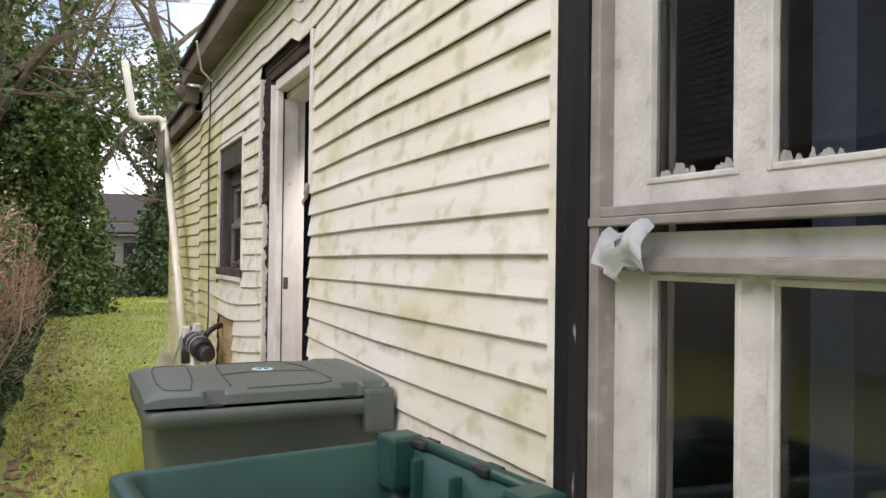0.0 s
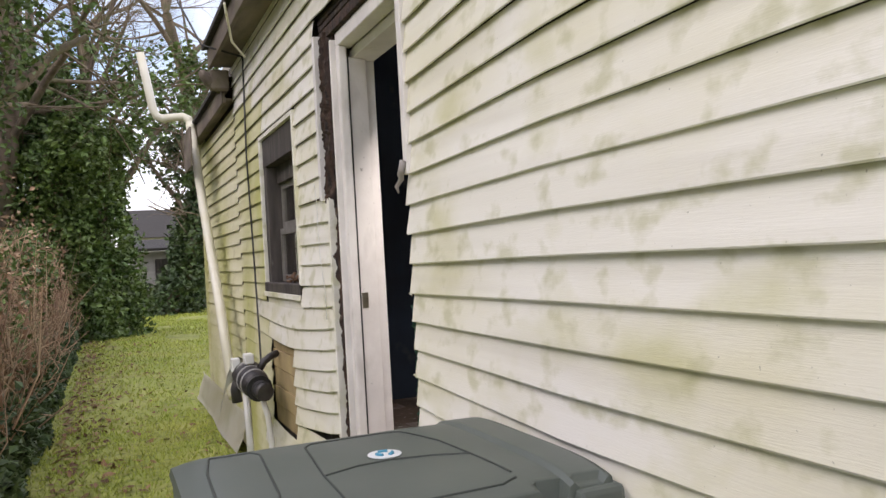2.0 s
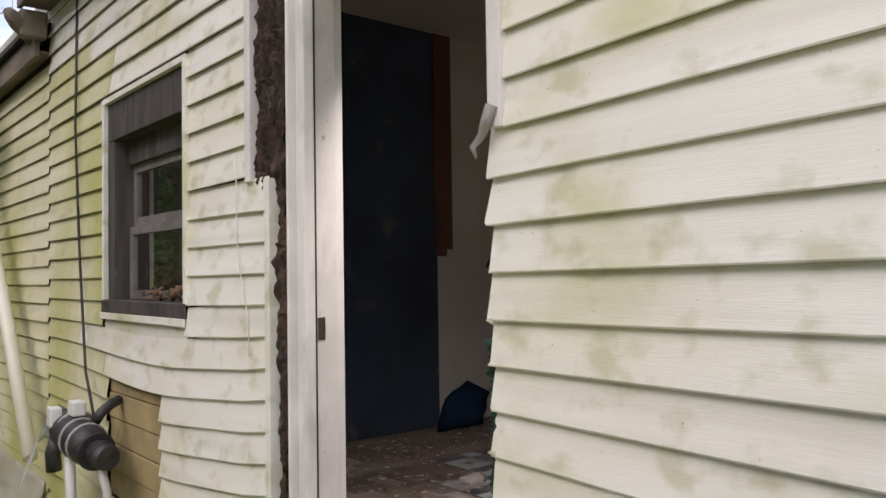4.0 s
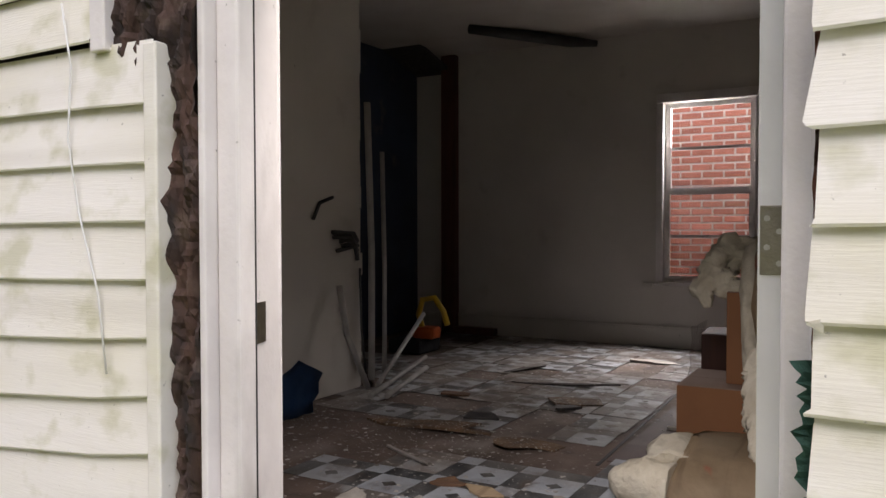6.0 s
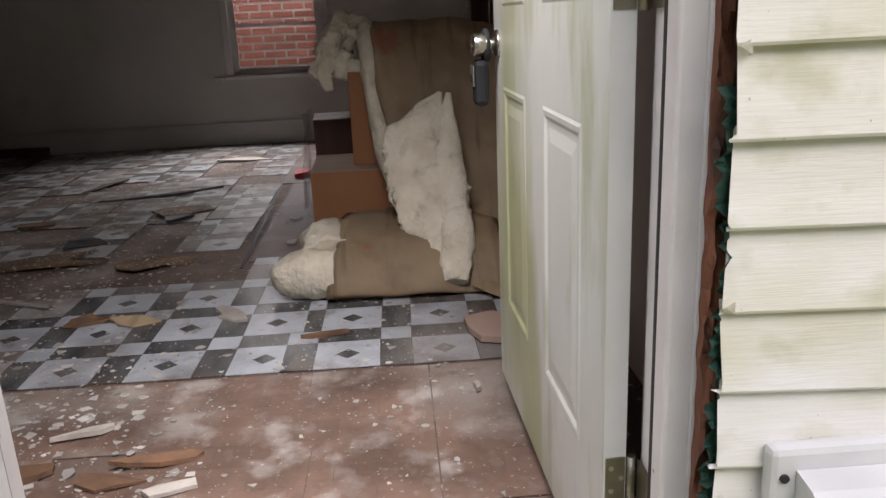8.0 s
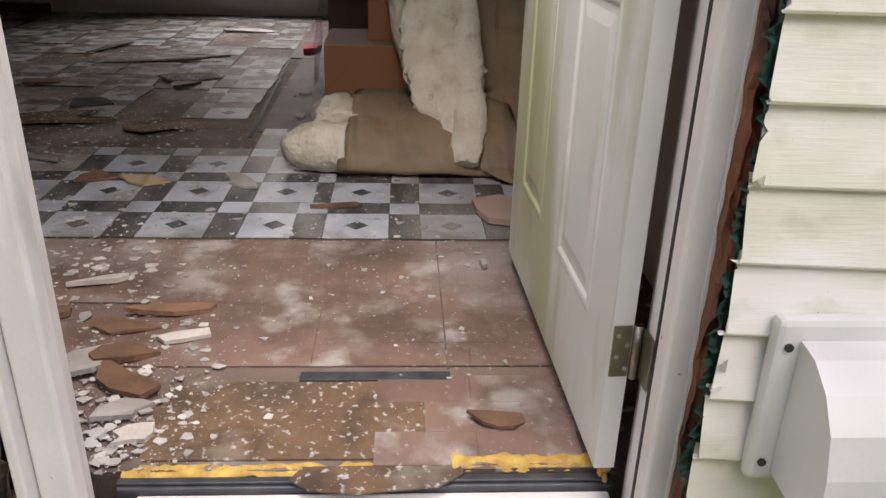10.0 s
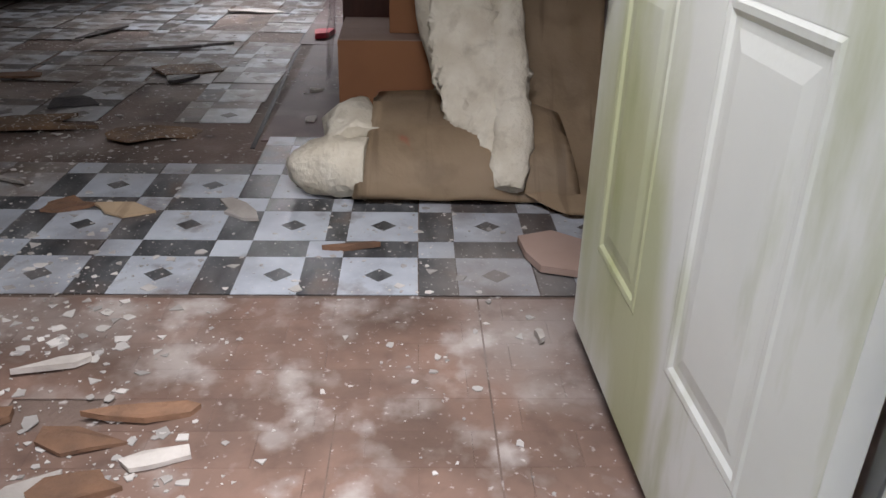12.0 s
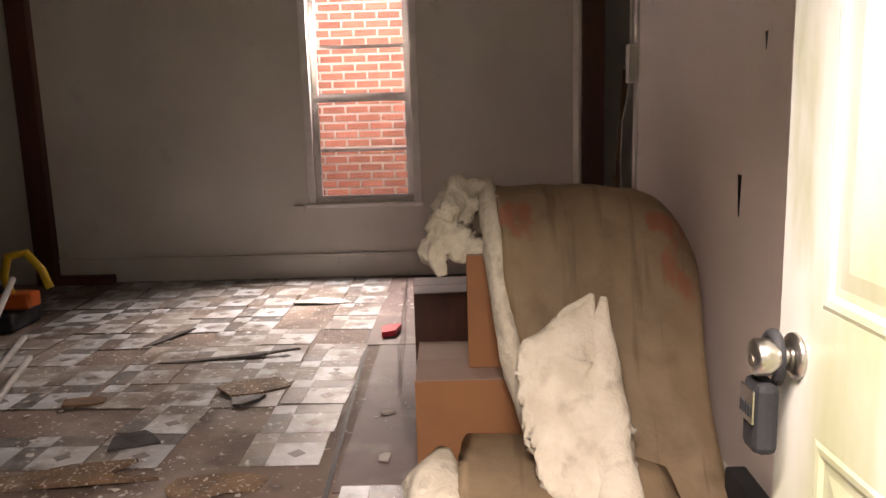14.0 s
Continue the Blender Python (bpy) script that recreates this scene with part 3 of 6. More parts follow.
for i in range(130):
    z = 0.40 + 1.02 * i / 129
    tip = 0.026 + 0.012 * noise.noise((z * 9, 0, 5.5)) + rng.uniform(-0.010, 0.008)
    g.append([bm.verts.new(q) for q in ((0.012, -0.045, z), (0.000, tip - 0.016, z), (-0.012 + rng.uniform(-0.006, 0.006), tip, z))])
for a, b in zip(g, g[1:]):
    for k in range(2):
        bm.faces.new((a[k], a[k + 1], b[k + 1], b[k]))
bmesh.ops.solidify(bm, geom=bm.faces[:], thickness=0.003)
part("torn_felt", bm, M_FELT, door_frame, "torn dark green sheathing felt")
bm = bmesh.new()
for k in range(5):
    z = rng.uniform(0.5, 1.9)
    a, b = rng.uniform(0.002, 0.009), rng.uniform(0.006, 0.018)
    v = [bm.verts.new(p) for p in ((-0.018, 0.0, z), (-0.026, 0.014 + a, z + 0.01), (-0.022 - a, 0.012 + a * 0.6, z + b), (-0.018, 0.0, z + b * 1.3))]
    bm.faces.new(v)
bmesh.ops.solidify(bm, geom=bm.faces[:], thickness=0.0015)
part("torn_siding_tab", bm, M_SIDING, door_frame)
bm = bmesh.new()
tube(bm, [(-0.03, -0.02, 1.95), (-0.04, -0.004, 1.90), (-0.03, 0.016, 1.885), (-0.045, 0.030, 1.86), (-0.04, 0.025, 1.835)], [0.016, 0.013, 0.010, 0.008, 0.003], 7)
part("curled_strip", bm, M_ALU, door_frame, "curled torn metal strip")
bm = bmesh.new()
bx(bm, 0.226, 0.262, 0.046, 0.948, 0.42, 0.486, 0.004)
bx(bm, 0.234, 0.250, 0.046, 0.948, 0.487, 0.493, 0.002)
part("threshold", bm, M_SILL, door_frame, "dark metal door threshold")
bm = bmesh.new()
bx(bm, 0.02, 0.2245, 0.056, 0.910, 0.36, 0.474, 0.004)
part("outer_sill", bm, M_WHITETRIM, door_frame, "white painted outer sill")
bm = bmesh.new()
g = []
for i in range(151):
    y = 0.046 + 0.90 * i / 150
    low = 0.45 if y > 0.34 else 1.0
    wide = 0.020 + 0.010 * noise.noise((y * 16, 0, 3)) + 0.006 * noise.noise((y * 60, 0, 8))
    row = []
    for k in range(7):
        a = math.pi * k / 6
        h = low * (0.016 + 0.010 * noise.noise((y * 22, k * 0.7, 3)) + 0.006 * noise.noise((y * 75, k * 1.3, 6)))
        row.append(bm.verts.new((0.272 - wide * math.cos(a) + (0.012 if y < 0.34 else 0.0), y, 0.488 + h * math.sin(a))))
    g.append(row)
for a, b in zip(g, g[1:]):
    for k in range(6):
        bm.faces.new((a[k], a[k + 1], b[k + 1], b[k])).smooth = True
for i in range(9):
    bmesh.ops.create_icosphere(bm, subdivisions=2, radius=0.012, matrix=Matrix.LocRotScale((0.243 + rng.uniform(-0.004, 0.004), 0.066 + rng.uniform(-0.006, 0.004), 0.49 + 0.012 * i), None, (rng.uniform(0.5, 1.0), rng.uniform(0.5, 1.0), 1.0)))
for f in bm.faces:
    f.smooth = True
part("foam_bead", bm, M_FOAM, door_frame, "lumpy yellow expanding foam along the threshold")
bm = bmesh.new()
blob_sheet(bm, [(0.205, 0.60), (0.198, 0.52), (0.206, 0.44), (0.214, 0.37), (0.245, 0.325), (0.27, 0.32), (0.272, 0.45), (0.27, 0.62), (0.235, 0.64)], 0.4935, 0.004)
part("rotten_sill_wood", bm, M_PLY, door_frame, "splintered rotten wood lying over the threshold")


# ---- the open front door ----
def make_door():
    d = thing("door_1", "open white six-panel door with green algae stains", "door", kind="structure", at=pose(0.190, 0.099, 0.555, 0, 0, 2.2))
    W, H = 0.935, 2.00
    bm = bmesh.new()
    cols = ((0.135, 0.405), (0.565, 0.815))
    rows = ((0.235, 0.785), (0.965, 1.56), (1.66, 1.87))
    holes = [(c0, c1, r0, r1) for c0, c1 in cols for r0, r1 in rows]
    wall_cells(bm, "y", -0.006, 0.0, 0.0, W, 0, H, holes)
    bx(bm, 0, W, -0.036, -0.006, 0, H)
    bmesh.ops.remove_doubles(bm, verts=bm.verts, dist=0.0004)
    part("slab", bm, M_DOOR, d)
    boxpart("lock_edge", d, M_VENTPL, -0.0012, -0.0002, -0.0355, -0.0005, 0.002, H - 0.002)
    for c0, c1, r0, r1 in holes:
        bm = bmesh.new()
        steps = ((0.0, -0.0005), (0.007, 0.0018), (0.016, 0.001), (0.024, -0.0030), (0.036, -0.0030), (0.060, 0.0))
        rings = []
        for inset, y in steps:
            rings.append([bm.verts.new((x, y, z)) for x, z in ((c0 + inset, r0 + inset), (c1 - inset, r0 + inset), (c1 - inset, r1 - inset), (c0 + inset, r1 - inset))])
        for a, b in zip(rings, rings[1:]):
            for k in range(4):
                bm.faces.new((a[k], a[(k + 1) % 4], b[(k + 1) % 4], b[k]))
        bm.faces.new(rings[-1])
        part("panel", bm, M_DOOR, d)
    for zc in (0.240, 0.998, 1.76):
        bm = bmesh.new()
        bx(bm, -0.0035, -0.0005, -0.034, -0.003, zc - 0.048, zc + 0.048, 0.0008)
        bx(bm, -0.050, -0.006, -0.0535, -0.0505, zc - 0.048, zc + 0.048, 0.0008)
        tube(bm, [(-0.004, -0.043, zc - 0.05), (-0.004, -0.043, zc + 0.05)], 0.0075, 10)
        h = part("hinge", bm, M_BRASS, d, "dull steel butt hinge")
        for a, b in ((-0.012, 0.03), (-0.028, 0.012), (-0.012, -0.01), (-0.028, -0.032)):
            bm = bmesh.new()
            tube(bm, [(-0.003, a, zc + b), (-0.0045, a, zc + b)], 0.0042, 10)
            part("screw", bm, M_CHROME, h)
    kz, ku = 0.880, 0.880
    bm = bmesh.new()
    tube(bm, [(ku, 0, kz), (ku, 0.006, kz), (ku, 0.012, kz)], [0.034, 0.033, 0.022], 24)
    tube(bm, [(ku, 0.008, kz), (ku, 0.03, kz)], 0.013, 16)
    tube(bm, [(ku, 0.026, kz), (ku, 0.031, kz), (ku, 0.045, kz), (ku, 0.058, kz), (ku, 0.063, kz), (ku, 0.063, kz)], [0.016, 0.024, 0.027, 0.027, 0.023, 0.012], 24)
    knob = part("door_knob", bm, M_CHROME, d, "brushed nickel door knob")
    bm = bmesh.new()
    tube(bm, [(ku, 0.0635, kz - 0.004), (ku, 0.065, kz - 0.004)], 0.009, 14)
    part("keyhole", bm, M_BRASS, knob)
    return d


door = make_door()
# key safe hanging on the knob
ks = thing("key_lockbox", "black and silver key lockbox hanging from the door knob", "lockbox", at=pose(1.078, 0.176, 1.358, 0, 0, 2.2))
bm = bmesh.new()
bx(bm, -0.029, 0.029, -0.018, 0.018, -0.068, 0.042, 0.013)
part("case", bm, M_BLACKPL, ks)
bm = bmesh.new()
ring = [(0.026 * math.cos(a), -0.014, 0.070 + 0.036 * math.sin(a)) for a in [math.radians(-50 + 280 * i / 16) for i in range(17)]]
tube(bm, ring, 0.0085, 10)
part("shackle", bm, M_BLACKPL, ks)
bm = bmesh.new()
bx(bm, -0.023, 0.023, 0.0185, 0.022, -0.020, 0.030, 0.001)
face = part("front_plate", bm, M_CHROME, ks, "silver front plate")
for i in range(4):
    boxpart("dial", face, M_BLACKPL, -0.019 + 0.0097 * i, -0.012 + 0.0097 * i, 0.0222, 0.0245, -0.010, 0.008, 0.001)

# ---- small dark window in the outer wall ----
win = thing("window_1", "old dark wooden window with a rotten surround and broken glass", "window", kind="structure")
y0, y1, z0, z1 = 1.772, 2.846, 1.425, 2.450
boxpart("outer_trim", win, M_SIDING, -0.026, 0.0, y0, y0 + 0.028, z0, z1, 0.003)
boxpart("outer_trim", win, M_SIDING, -0.026, 0.0, y1 - 0.028, y1, z0, z1, 0.003)
boxpart("outer_trim", win, M_SIDING, -0.026, 0.0, y0, y1, z1 - 0.002, z1 + 0.026, 0.003)
boxpart("head_board", win, M_DARKWOOD, -0.004, 0.10, y0 + 0.028, y1 - 0.028, 2.26, z1 - 0.003, 0.004)
boxpart("side_board", win, M_DARKWOOD, 0.0, 0.12, y0 + 0.029, y0 + 0.058, z0 + 0.03, 2.26, 0.004)
boxpart("side_board", win, M_DARKWOOD, 0.0, 0.12, y1 - 0.115, y1 - 0.029, z0 + 0.03, 2.26, 0.004)
boxpart("window_sill", win, M_DARKWOOD, -0.03, 0.12, y0, y1, z0 - 0.02, z0 + 0.045, 0.006)
boxpart("sill_edge", win, M_SIDING, -0.036, -0.028, y0 - 0.005, y1 + 0.005, z0 - 0.05, z0 - 0.018, 0.002)
for a, b, xo in ((1.47, 1.83, 0.075), (1.83, 2.14, 0.095)):
    bm = bmesh.new()
    wall_cells(bm, "x", xo, xo + 0.03, y0 + 0.058, y1 - 0.115, a, b, [(y0 + 0.10, y1 - 0.155, a + 0.045, b - 0.04)])
    sash = part("sash", bm, M_SASHDARK, win, "weathered dark grey sash")
    boxpart("pane", sash, M_GLASS, xo + 0.012, xo + 0.016, y0 + 0.10, y1 - 0.155, a + 0.045, b - 0.04).visible_shadow = False
boxpart("upper_board", win, M_DARKWOOD, 0.07, 0.11, y0 + 0.058, y1 - 0.115, 2.14, 2.26, 0.004)
bm = bmesh.new()
bx(bm, 0.24, 0.26, 1.90, 2.37, 1.44, 1.78, 0.004)
tagged(part("red_cloth", bm, surf("red_cloth_weave", (0.42, 0.05, 0.03), (0.3, 0.04, 0.03), 6, 0.9, 0.3, 60)), "faded red cloth hanging behind the small window", "cloth")
bm = bmesh.new()
rng = random.Random(5)
for i in range(26):
    c = (0.02 + rng.uniform(0, 0.04), rng.uniform(1.87, 2.47), 1.474 + rng.uniform(0, 0.03))
    tube(bm, [c, (c[0] + rng.uniform(-0.03, 0.03), c[1] + rng.uniform(-0.09, 0.09), c[2] + rng.uniform(0.0, 0.04))], rng.uniform(0.004, 0.010), 5)
solid("sill_debris", bm, M_BROKEN, "broken twigs and splinters lying on the window sill", "debris", kind="stuff")

# ---- large window beside the corner ----
nw = thing("window_2", "wide old window with peeling sashes behind a storm frame", "window", kind="structure")
y1, y0 = -2.50, -3.72
boxpart("storm_stile", nw, M_ALU, -0.040, 0.02, y1 - 0.035, y1, 0.80, 2.52, 0.004)
boxpart("storm_stile", nw, M_ALU, -0.040, 0.02, y0, y0 + 0.035, 0.80, 2.52, 0.004)
boxpart("storm_rail", nw, M_ALU, -0.045, 0.0, y0, y1, 1.655, 1.675, 0.003)
boxpart("storm_rail", nw, M_ALU, -0.036, 0.0, y0, y1, 1.676, 1.700, 0.003)
boxpart("storm_rail", nw, M_ALU, -0.034, 0.0, y0 + 0.035, y1 - 0.035, 1.555, 1.588, 0.003)
boxpart("window_sill", nw, M_SASH, -0.06, 0.03, y0, y1, 0.76, 0.80, 0.006)
for a, b, xo, top in ((0.80, 1.64, 0.010, 0.08), (1.66, 2.52, 0.002, 0.08)):
    lo = a + 0.085 if a > 1 else a + 0.12
    hi = b - 0.09
    cells = [(-2.92, -2.655), (-3.25, -2.985), (-3.58, -3.315)]
    bm = bmesh.new()
    wall_cells(bm, "x", xo, xo + 0.035, y0 + 0.036, y1 - 0.036, a, b, [(c0, c1, lo, hi) for c0, c1 in cells])
    sash = part("sash", bm, M_SASH, nw, "peeling grey-white sash")
    for c0, c1 in cells:
        boxpart("pane", sash, M_GLASS, xo + 0.016, xo + 0.020, c0, c1, lo, hi).visible_shadow = False
        bm = bmesh.new()
        for q in ((c0, c0 + 0.014, lo, hi), (c1 - 0.014, c1, lo, hi), (c0 + 0.014, c1 - 0.014, lo, lo + 0.014), (c0 + 0.014, c1 - 0.014, hi - 0.014, hi)):
            bx(bm, xo - 0.004, xo + 0.016, q[0], q[1], q[2], q[3], 0.003)
        part("glazing_putty", bm, M_SASH, sash)
bm = bmesh.new()
rng = random.Random(3)
for i in range(34):
    yy, zz = rng.uniform(-3.24, -2.67), 1.758
    if -2.985 < yy < -2.92:
        continue
    h, w = rng.uniform(0.004, 0.03) * (2.0 if rng.random() < 0.12 else 1), rng.uniform(0.006, 0.02)
    v = [bm.verts.new((0.0165 - 0.002 * rng.random(), yy + a, zz + b)) for a, b in ((-w, 0), (w, 0), (w * 0.3, h), (-w * 0.5, h * 0.8))]
    bm.faces.new(v)
bmesh.ops.solidify(bm, geom=bm.faces[:], thickness=0.001)
part("peeling_flake", bm, M_SASH, nw)
bm = bmesh.new()
g = [[bm.verts.new((-0.045 - 0.045 * math.sin(math.pi * j / 8) - 0.02 * noise.noise((i * 0.7, j * 0.5, 1)), -2.585 - 0.026 * i - 0.015 * noise.noise((j * 0.6, i * 0.5, 4)), 1.655 - 0.013 * j - 0.018 * math.sin(i * 1.1) - 0.006 * abs(i - 3) * (j > 3))) for j in range(9)] for i in range(7)]
for i in range(6):
    for j in range(8):
        if (i, j) not in ((0, 5), (0, 6), (0, 7), (5, 6), (5, 7), (2, 7), (3, 3)):
            bm.faces.new((g[i][j], g[i + 1][j], g[i + 1][j + 1], g[i][j + 1])).smooth = True
bmesh.ops.solidify(bm, geom=bm.faces[:], thickness=0.002)
tagged(part("torn_plastic_film", bm, M_LABELW), "torn white plastic film hanging from the storm frame", "plastic film")

# ---- far room window and the brick house behind ----
fw = thing("window_3", "white painted double-hung window in the far wall", "window", kind="structure")
boxpart("window_sill", fw, M_WHITETRIM, FAR_X - 0.035, FAR_X + 0.05, 0.905, 1.805, 1.050, 1.080, 0.006)
boxpart("casing", fw, M_WHITETRIM, FAR_X - 0.022, FAR_X + 0.01, 0.915, 0.975, 1.081, 2.66, 0.005)
boxpart("casing", fw, M_WHITETRIM, FAR_X - 0.022, FAR_X + 0.01, 1.735, 1.795, 1.081, 2.66, 0.005)
boxpart("casing", fw, M_WHITETRIM, FAR_X - 0.022, FAR_X + 0.01, 0.915, 1.795, 2.661, 2.74, 0.005)
for a, b, xo in ((1.082, 1.89, 0.03), (1.86, 2.66, 0.07)):
    bm = bmesh.new()
    mid = (a + b) / 2
    wall_cells(bm, "x", FAR_X + xo, FAR_X + xo + 0.035, 0.976, 1.734, a, b, [(1.022, 1.688, a + 0.055, mid - 0.012), (1.022, 1.688, mid + 0.012, b - 0.04)])
    sash = part("sash", bm, M_WHITETRIM, fw)
    for q0, q1 in ((a + 0.055, mid - 0.012), (mid + 0.012, b - 0.04)):
        boxpart("pane", sash, M_GLASS, FAR_X + xo + 0.014, FAR_X + xo + 0.018, 1.022, 1.688, q0, q1).visible_shadow = False
boxpart("switch_box", fw, M_PLASTER, FAR_X - 0.03, FAR_X, 1.83, 1.91, 1.03, 1.07, 0.004)

bh = thing("neighbour_brick_house", "red brick house wall with pale mortar joints", "house")
bm = bmesh.new()
bx(bm, 7.106, 7.4, -4.0, 8.0, -0.1, 3.05)
bh_wall = part("wall", bm, M_MORTAR, bh)
boxpart("roof", bh, M_SHINGLE, 7.09, 12.0, -4.4, 8.4, 3.06, 3.2, 0.02)
bm = bmesh.new()
bx(bm, 0, 0.03, 0, 0.190, 0, 0.054, 0.003)
brick_mesh = mesh_of("brick", bm, M_BRICK)
bm = bmesh.new()
brick_spots = []
for r in range(41):
    for c in range(40):
        y, z = -1.5 + 0.209 * c + (0.1045 if r % 2 else 0), 0.0 + 0.0735 * r
        if 0.55 < y < 2.85 and 0.95 < z < 2.75:
            brick_spots.append((y, z))
        else:
            bx(bm, 7.100, 7.12, y, y + 0.190, z, z + 0.054)
tagged(part("far_bricks", bm, M_BRICK, bh_wall), kind="stuff")

# ---- posts, doorway trim, wall marks inside ----
post = thing("corner_post", "red-brown stained wooden corner post at the far wall", "post", kind="structure")
boxpart("post", post, M_BROWNPOST, FAR_X - 0.09, FAR_X - 0.005, 3.80, 3.96, FLOOR, CEIL, 0.006)
boxpart("base_board", post, M_BROWNPOST, FAR_X - 0.12, FAR_X - 0.030, 3.35, 3.80, FLOOR, FLOOR + 0.07, 0.006)
trim2 = thing("doorway_trim", "stained wooden trim round the dark inner doorway", "trim", kind="structure")
boxpart("casing", trim2, M_PLASTER, 5.62, 5.82, -0.248, -0.225, FLOOR, 2.85, 0.005)
boxpart("jamb", trim2, M_BROWNPOST, 5.58, 5.80, -0.40, -0.252, FLOOR, 2.75, 0.005)
boxpart("wall_end", trim2, M_WHITETRIM, 3.84, 3.90, -0.40, -0.238, FLOOR, 2.75, 0.005)
bm = bmesh.new()
tube(bm, [(4.25, -0.22, 1.20), (4.05, -0.23, 1.95)], 0.016, 6)
tagged(part("leaning_stick", bm, M_BROKEN), "thin wooden stick leaning across the doorway", "stick")
ob = thing("outlet_box", "white plastic cable box on the wall end", "outlet")
boxpart("case", ob, M_VENTPL, 3.82, 3.90, -0.236, -0.20, 1.88, 2.06, 0.006)
bm = bmesh.new()
tube(bm, [(3.86, -0.215, 2.06), (3.87, -0.218, 2.4), (3.86, -0.22, 3.2)], 0.006, 6)
tube(bm, [(3.84, -0.21, 1.88), (3.96, -0.2, 1.7), (4.0, -0.2, 1.5), (3.95, -0.2, 1.35)], 0.004, 6)
part("cable", bm, M_VENTPL, ob)
bm = bmesh.new()
for x, z, h, w in ((2.42, 1.50, 0.13, 0.018), (2.02, 1.55, 0.10, 0.012), (2.2, 2.2, 0.12, 0.01), (2.25, 1.95, 0.05, 0.012)):
    v = [bm.verts.new(p) for p in ((x - w, -0.2495, z + h / 2), (x + w, -0.2495, z + h / 2), (x + w * 0.3, -0.2495, z - h / 2), (x - w * 0.3, -0.2495, z - h / 2))]
    bm.faces.new(v)
bmesh.ops.solidify(bm, geom=bm.faces[:], thickness=0.002)
tagged(part("wall_gouge", bm, M_DARKWOOD), "dark gouges in the pink wall paint", "wall damage", kind="structure")
bm = bmesh.new()
bx(bm, 1.3, 3.88, -0.249, -0.225, FLOOR, FLOOR + 0.11, 0.004)
solid("baseboard_south", bm, M_PLASTER, "loose grey baseboard below the pink wall", "baseboard", kind="structure")
sock = thing("floor_socket", "black and grey outlet box at the foot of the wall", "outlet")
boxpart("case", sock, M_BLACKPL, 1.98, 2.20, -0.222, -0.16, 0.63, 0.72, 0.008)
boxpart("plate", sock, M_PIPE, 1.90, 1.975, -0.222, -0.165, 0.615, 0.68, 0.006)

# partition half in dark blue, interior dimness put into its colour; pipes, tools
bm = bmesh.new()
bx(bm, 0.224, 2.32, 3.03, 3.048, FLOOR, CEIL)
solid("panelled_wall", bm, M_BLUEWALL, "dark blue sheet darkening the dim half of the inner partition", "wall", kind="structure")
bm = bmesh.new()
bx(bm, 2.30, 2.46, 3.02, 3.048, 1.75, CEIL, 0.004)
bx(bm, 2.30, 2.40, 3.015, 3.03, 1.7, 1.78, 0.004)
solid("exposed_lath", bm, M_BROWNPOST, "exposed red-brown framing at the torn plaster", "framing", kind="structure")
bm = bmesh.new()
for k in range(18):
    z = FLOOR + 0.15 * k
    w = 0.03 + 0.05 * abs(noise.noise((k * 0.7, 1, 1)))
    bx(bm, 3.30, 3.30 + w, 3.06, 3.16, z, z + 0.149, 0.006)
solid("torn_plaster_edge", bm, M_PLASTER, "broken plaster edge at the end of the partition", "wall damage", kind="structure")
pp = thing("conduit_pipes", "grey conduit pipes standing and lying by the partition", "pipe")
for pts, r in (([(3.34, 2.98, 0.55), (3.36, 2.99, 1.4), (3.33, 3.0, 2.4)], 0.022), ([(3.55, 3.02, 0.52), (3.6, 3.05, 1.3), (3.62, 3.08, 2.1)], 0.016), ([(3.25, 2.95, 0.52), (3.0, 2.93, 0.9), (3.02, 3.0, 1.2)], 0.02)):
    bm = bmesh.new()
    tube(bm, pts, r, 10)
    part("pipe", bm, M_PIPE, pp)
for pts in ([(3.0, 2.75, 0.525), (4.4, 3.2, 0.53)], [(3.05, 2.66, 0.525), (4.0, 2.95, 0.53)], [(3.3, 2.9, 0.53), (4.5, 3.28, 0.86)]):
    bm = bmesh.new()
    tube(bm, pts, 0.018, 10)
    part("pipe", bm, M_PIPE, pp)
ct = thing("cable_tangle", "tangle of black cables on the partition wall", "cable")
for k in range(5):
    a = k * 1.3
    bm = bmesh.new()
    tube(bm, [(3.02 + 0.05 * math.sin(a), 3.02, 1.42 + 0.03 * k), (3.12 + 0.03 * math.cos(a), 2.97, 1.45 + 0.02 * k), (3.2, 2.99, 1.36 + 0.03 * k)], 0.015, 8)
    part("cable_loop", bm, M_CABLE, ct)
for pts, r in (([(2.8, 3.03, 1.62), (2.85, 3.02, 1.72), (2.98, 3.02, 1.76)], 0.012), ([(3.24, 3.0, 1.3), (3.2, 2.96, 0.9), (3.26, 2.97, 0.6)], 0.008)):
    bm = bmesh.new()
    tube(bm, pts, r, 8)
    part("cable_end", bm, M_CABLE, ct)
bm = bmesh.new()
tube(bm, [(5.0, 3.12, 3.26), (5.4, 2.8, 3.25), (5.75, 2.5, 3.23), (5.9, 2.3, 3.22)], [0.04, 0.05, 0.05, 0.03], 10)
tagged(part("hanging_duct", bm, M_CABLE), "black torn duct hanging from the ceiling", "duct")
tl = thing("power_tool", "yellow and orange power tool with a black cord", "tool")
bm = bmesh.new()
tube(bm, [(4.78, 3.44, 0.62), (4.78, 3.50, 0.82), (4.78, 3.46, 0.95), (4.78, 3.34, 0.97), (4.79, 3.26, 0.86), (4.79, 3.22, 0.74)], 0.026, 10)
part("handle", bm, M_YELLOW, tl)
bm = bmesh.new()
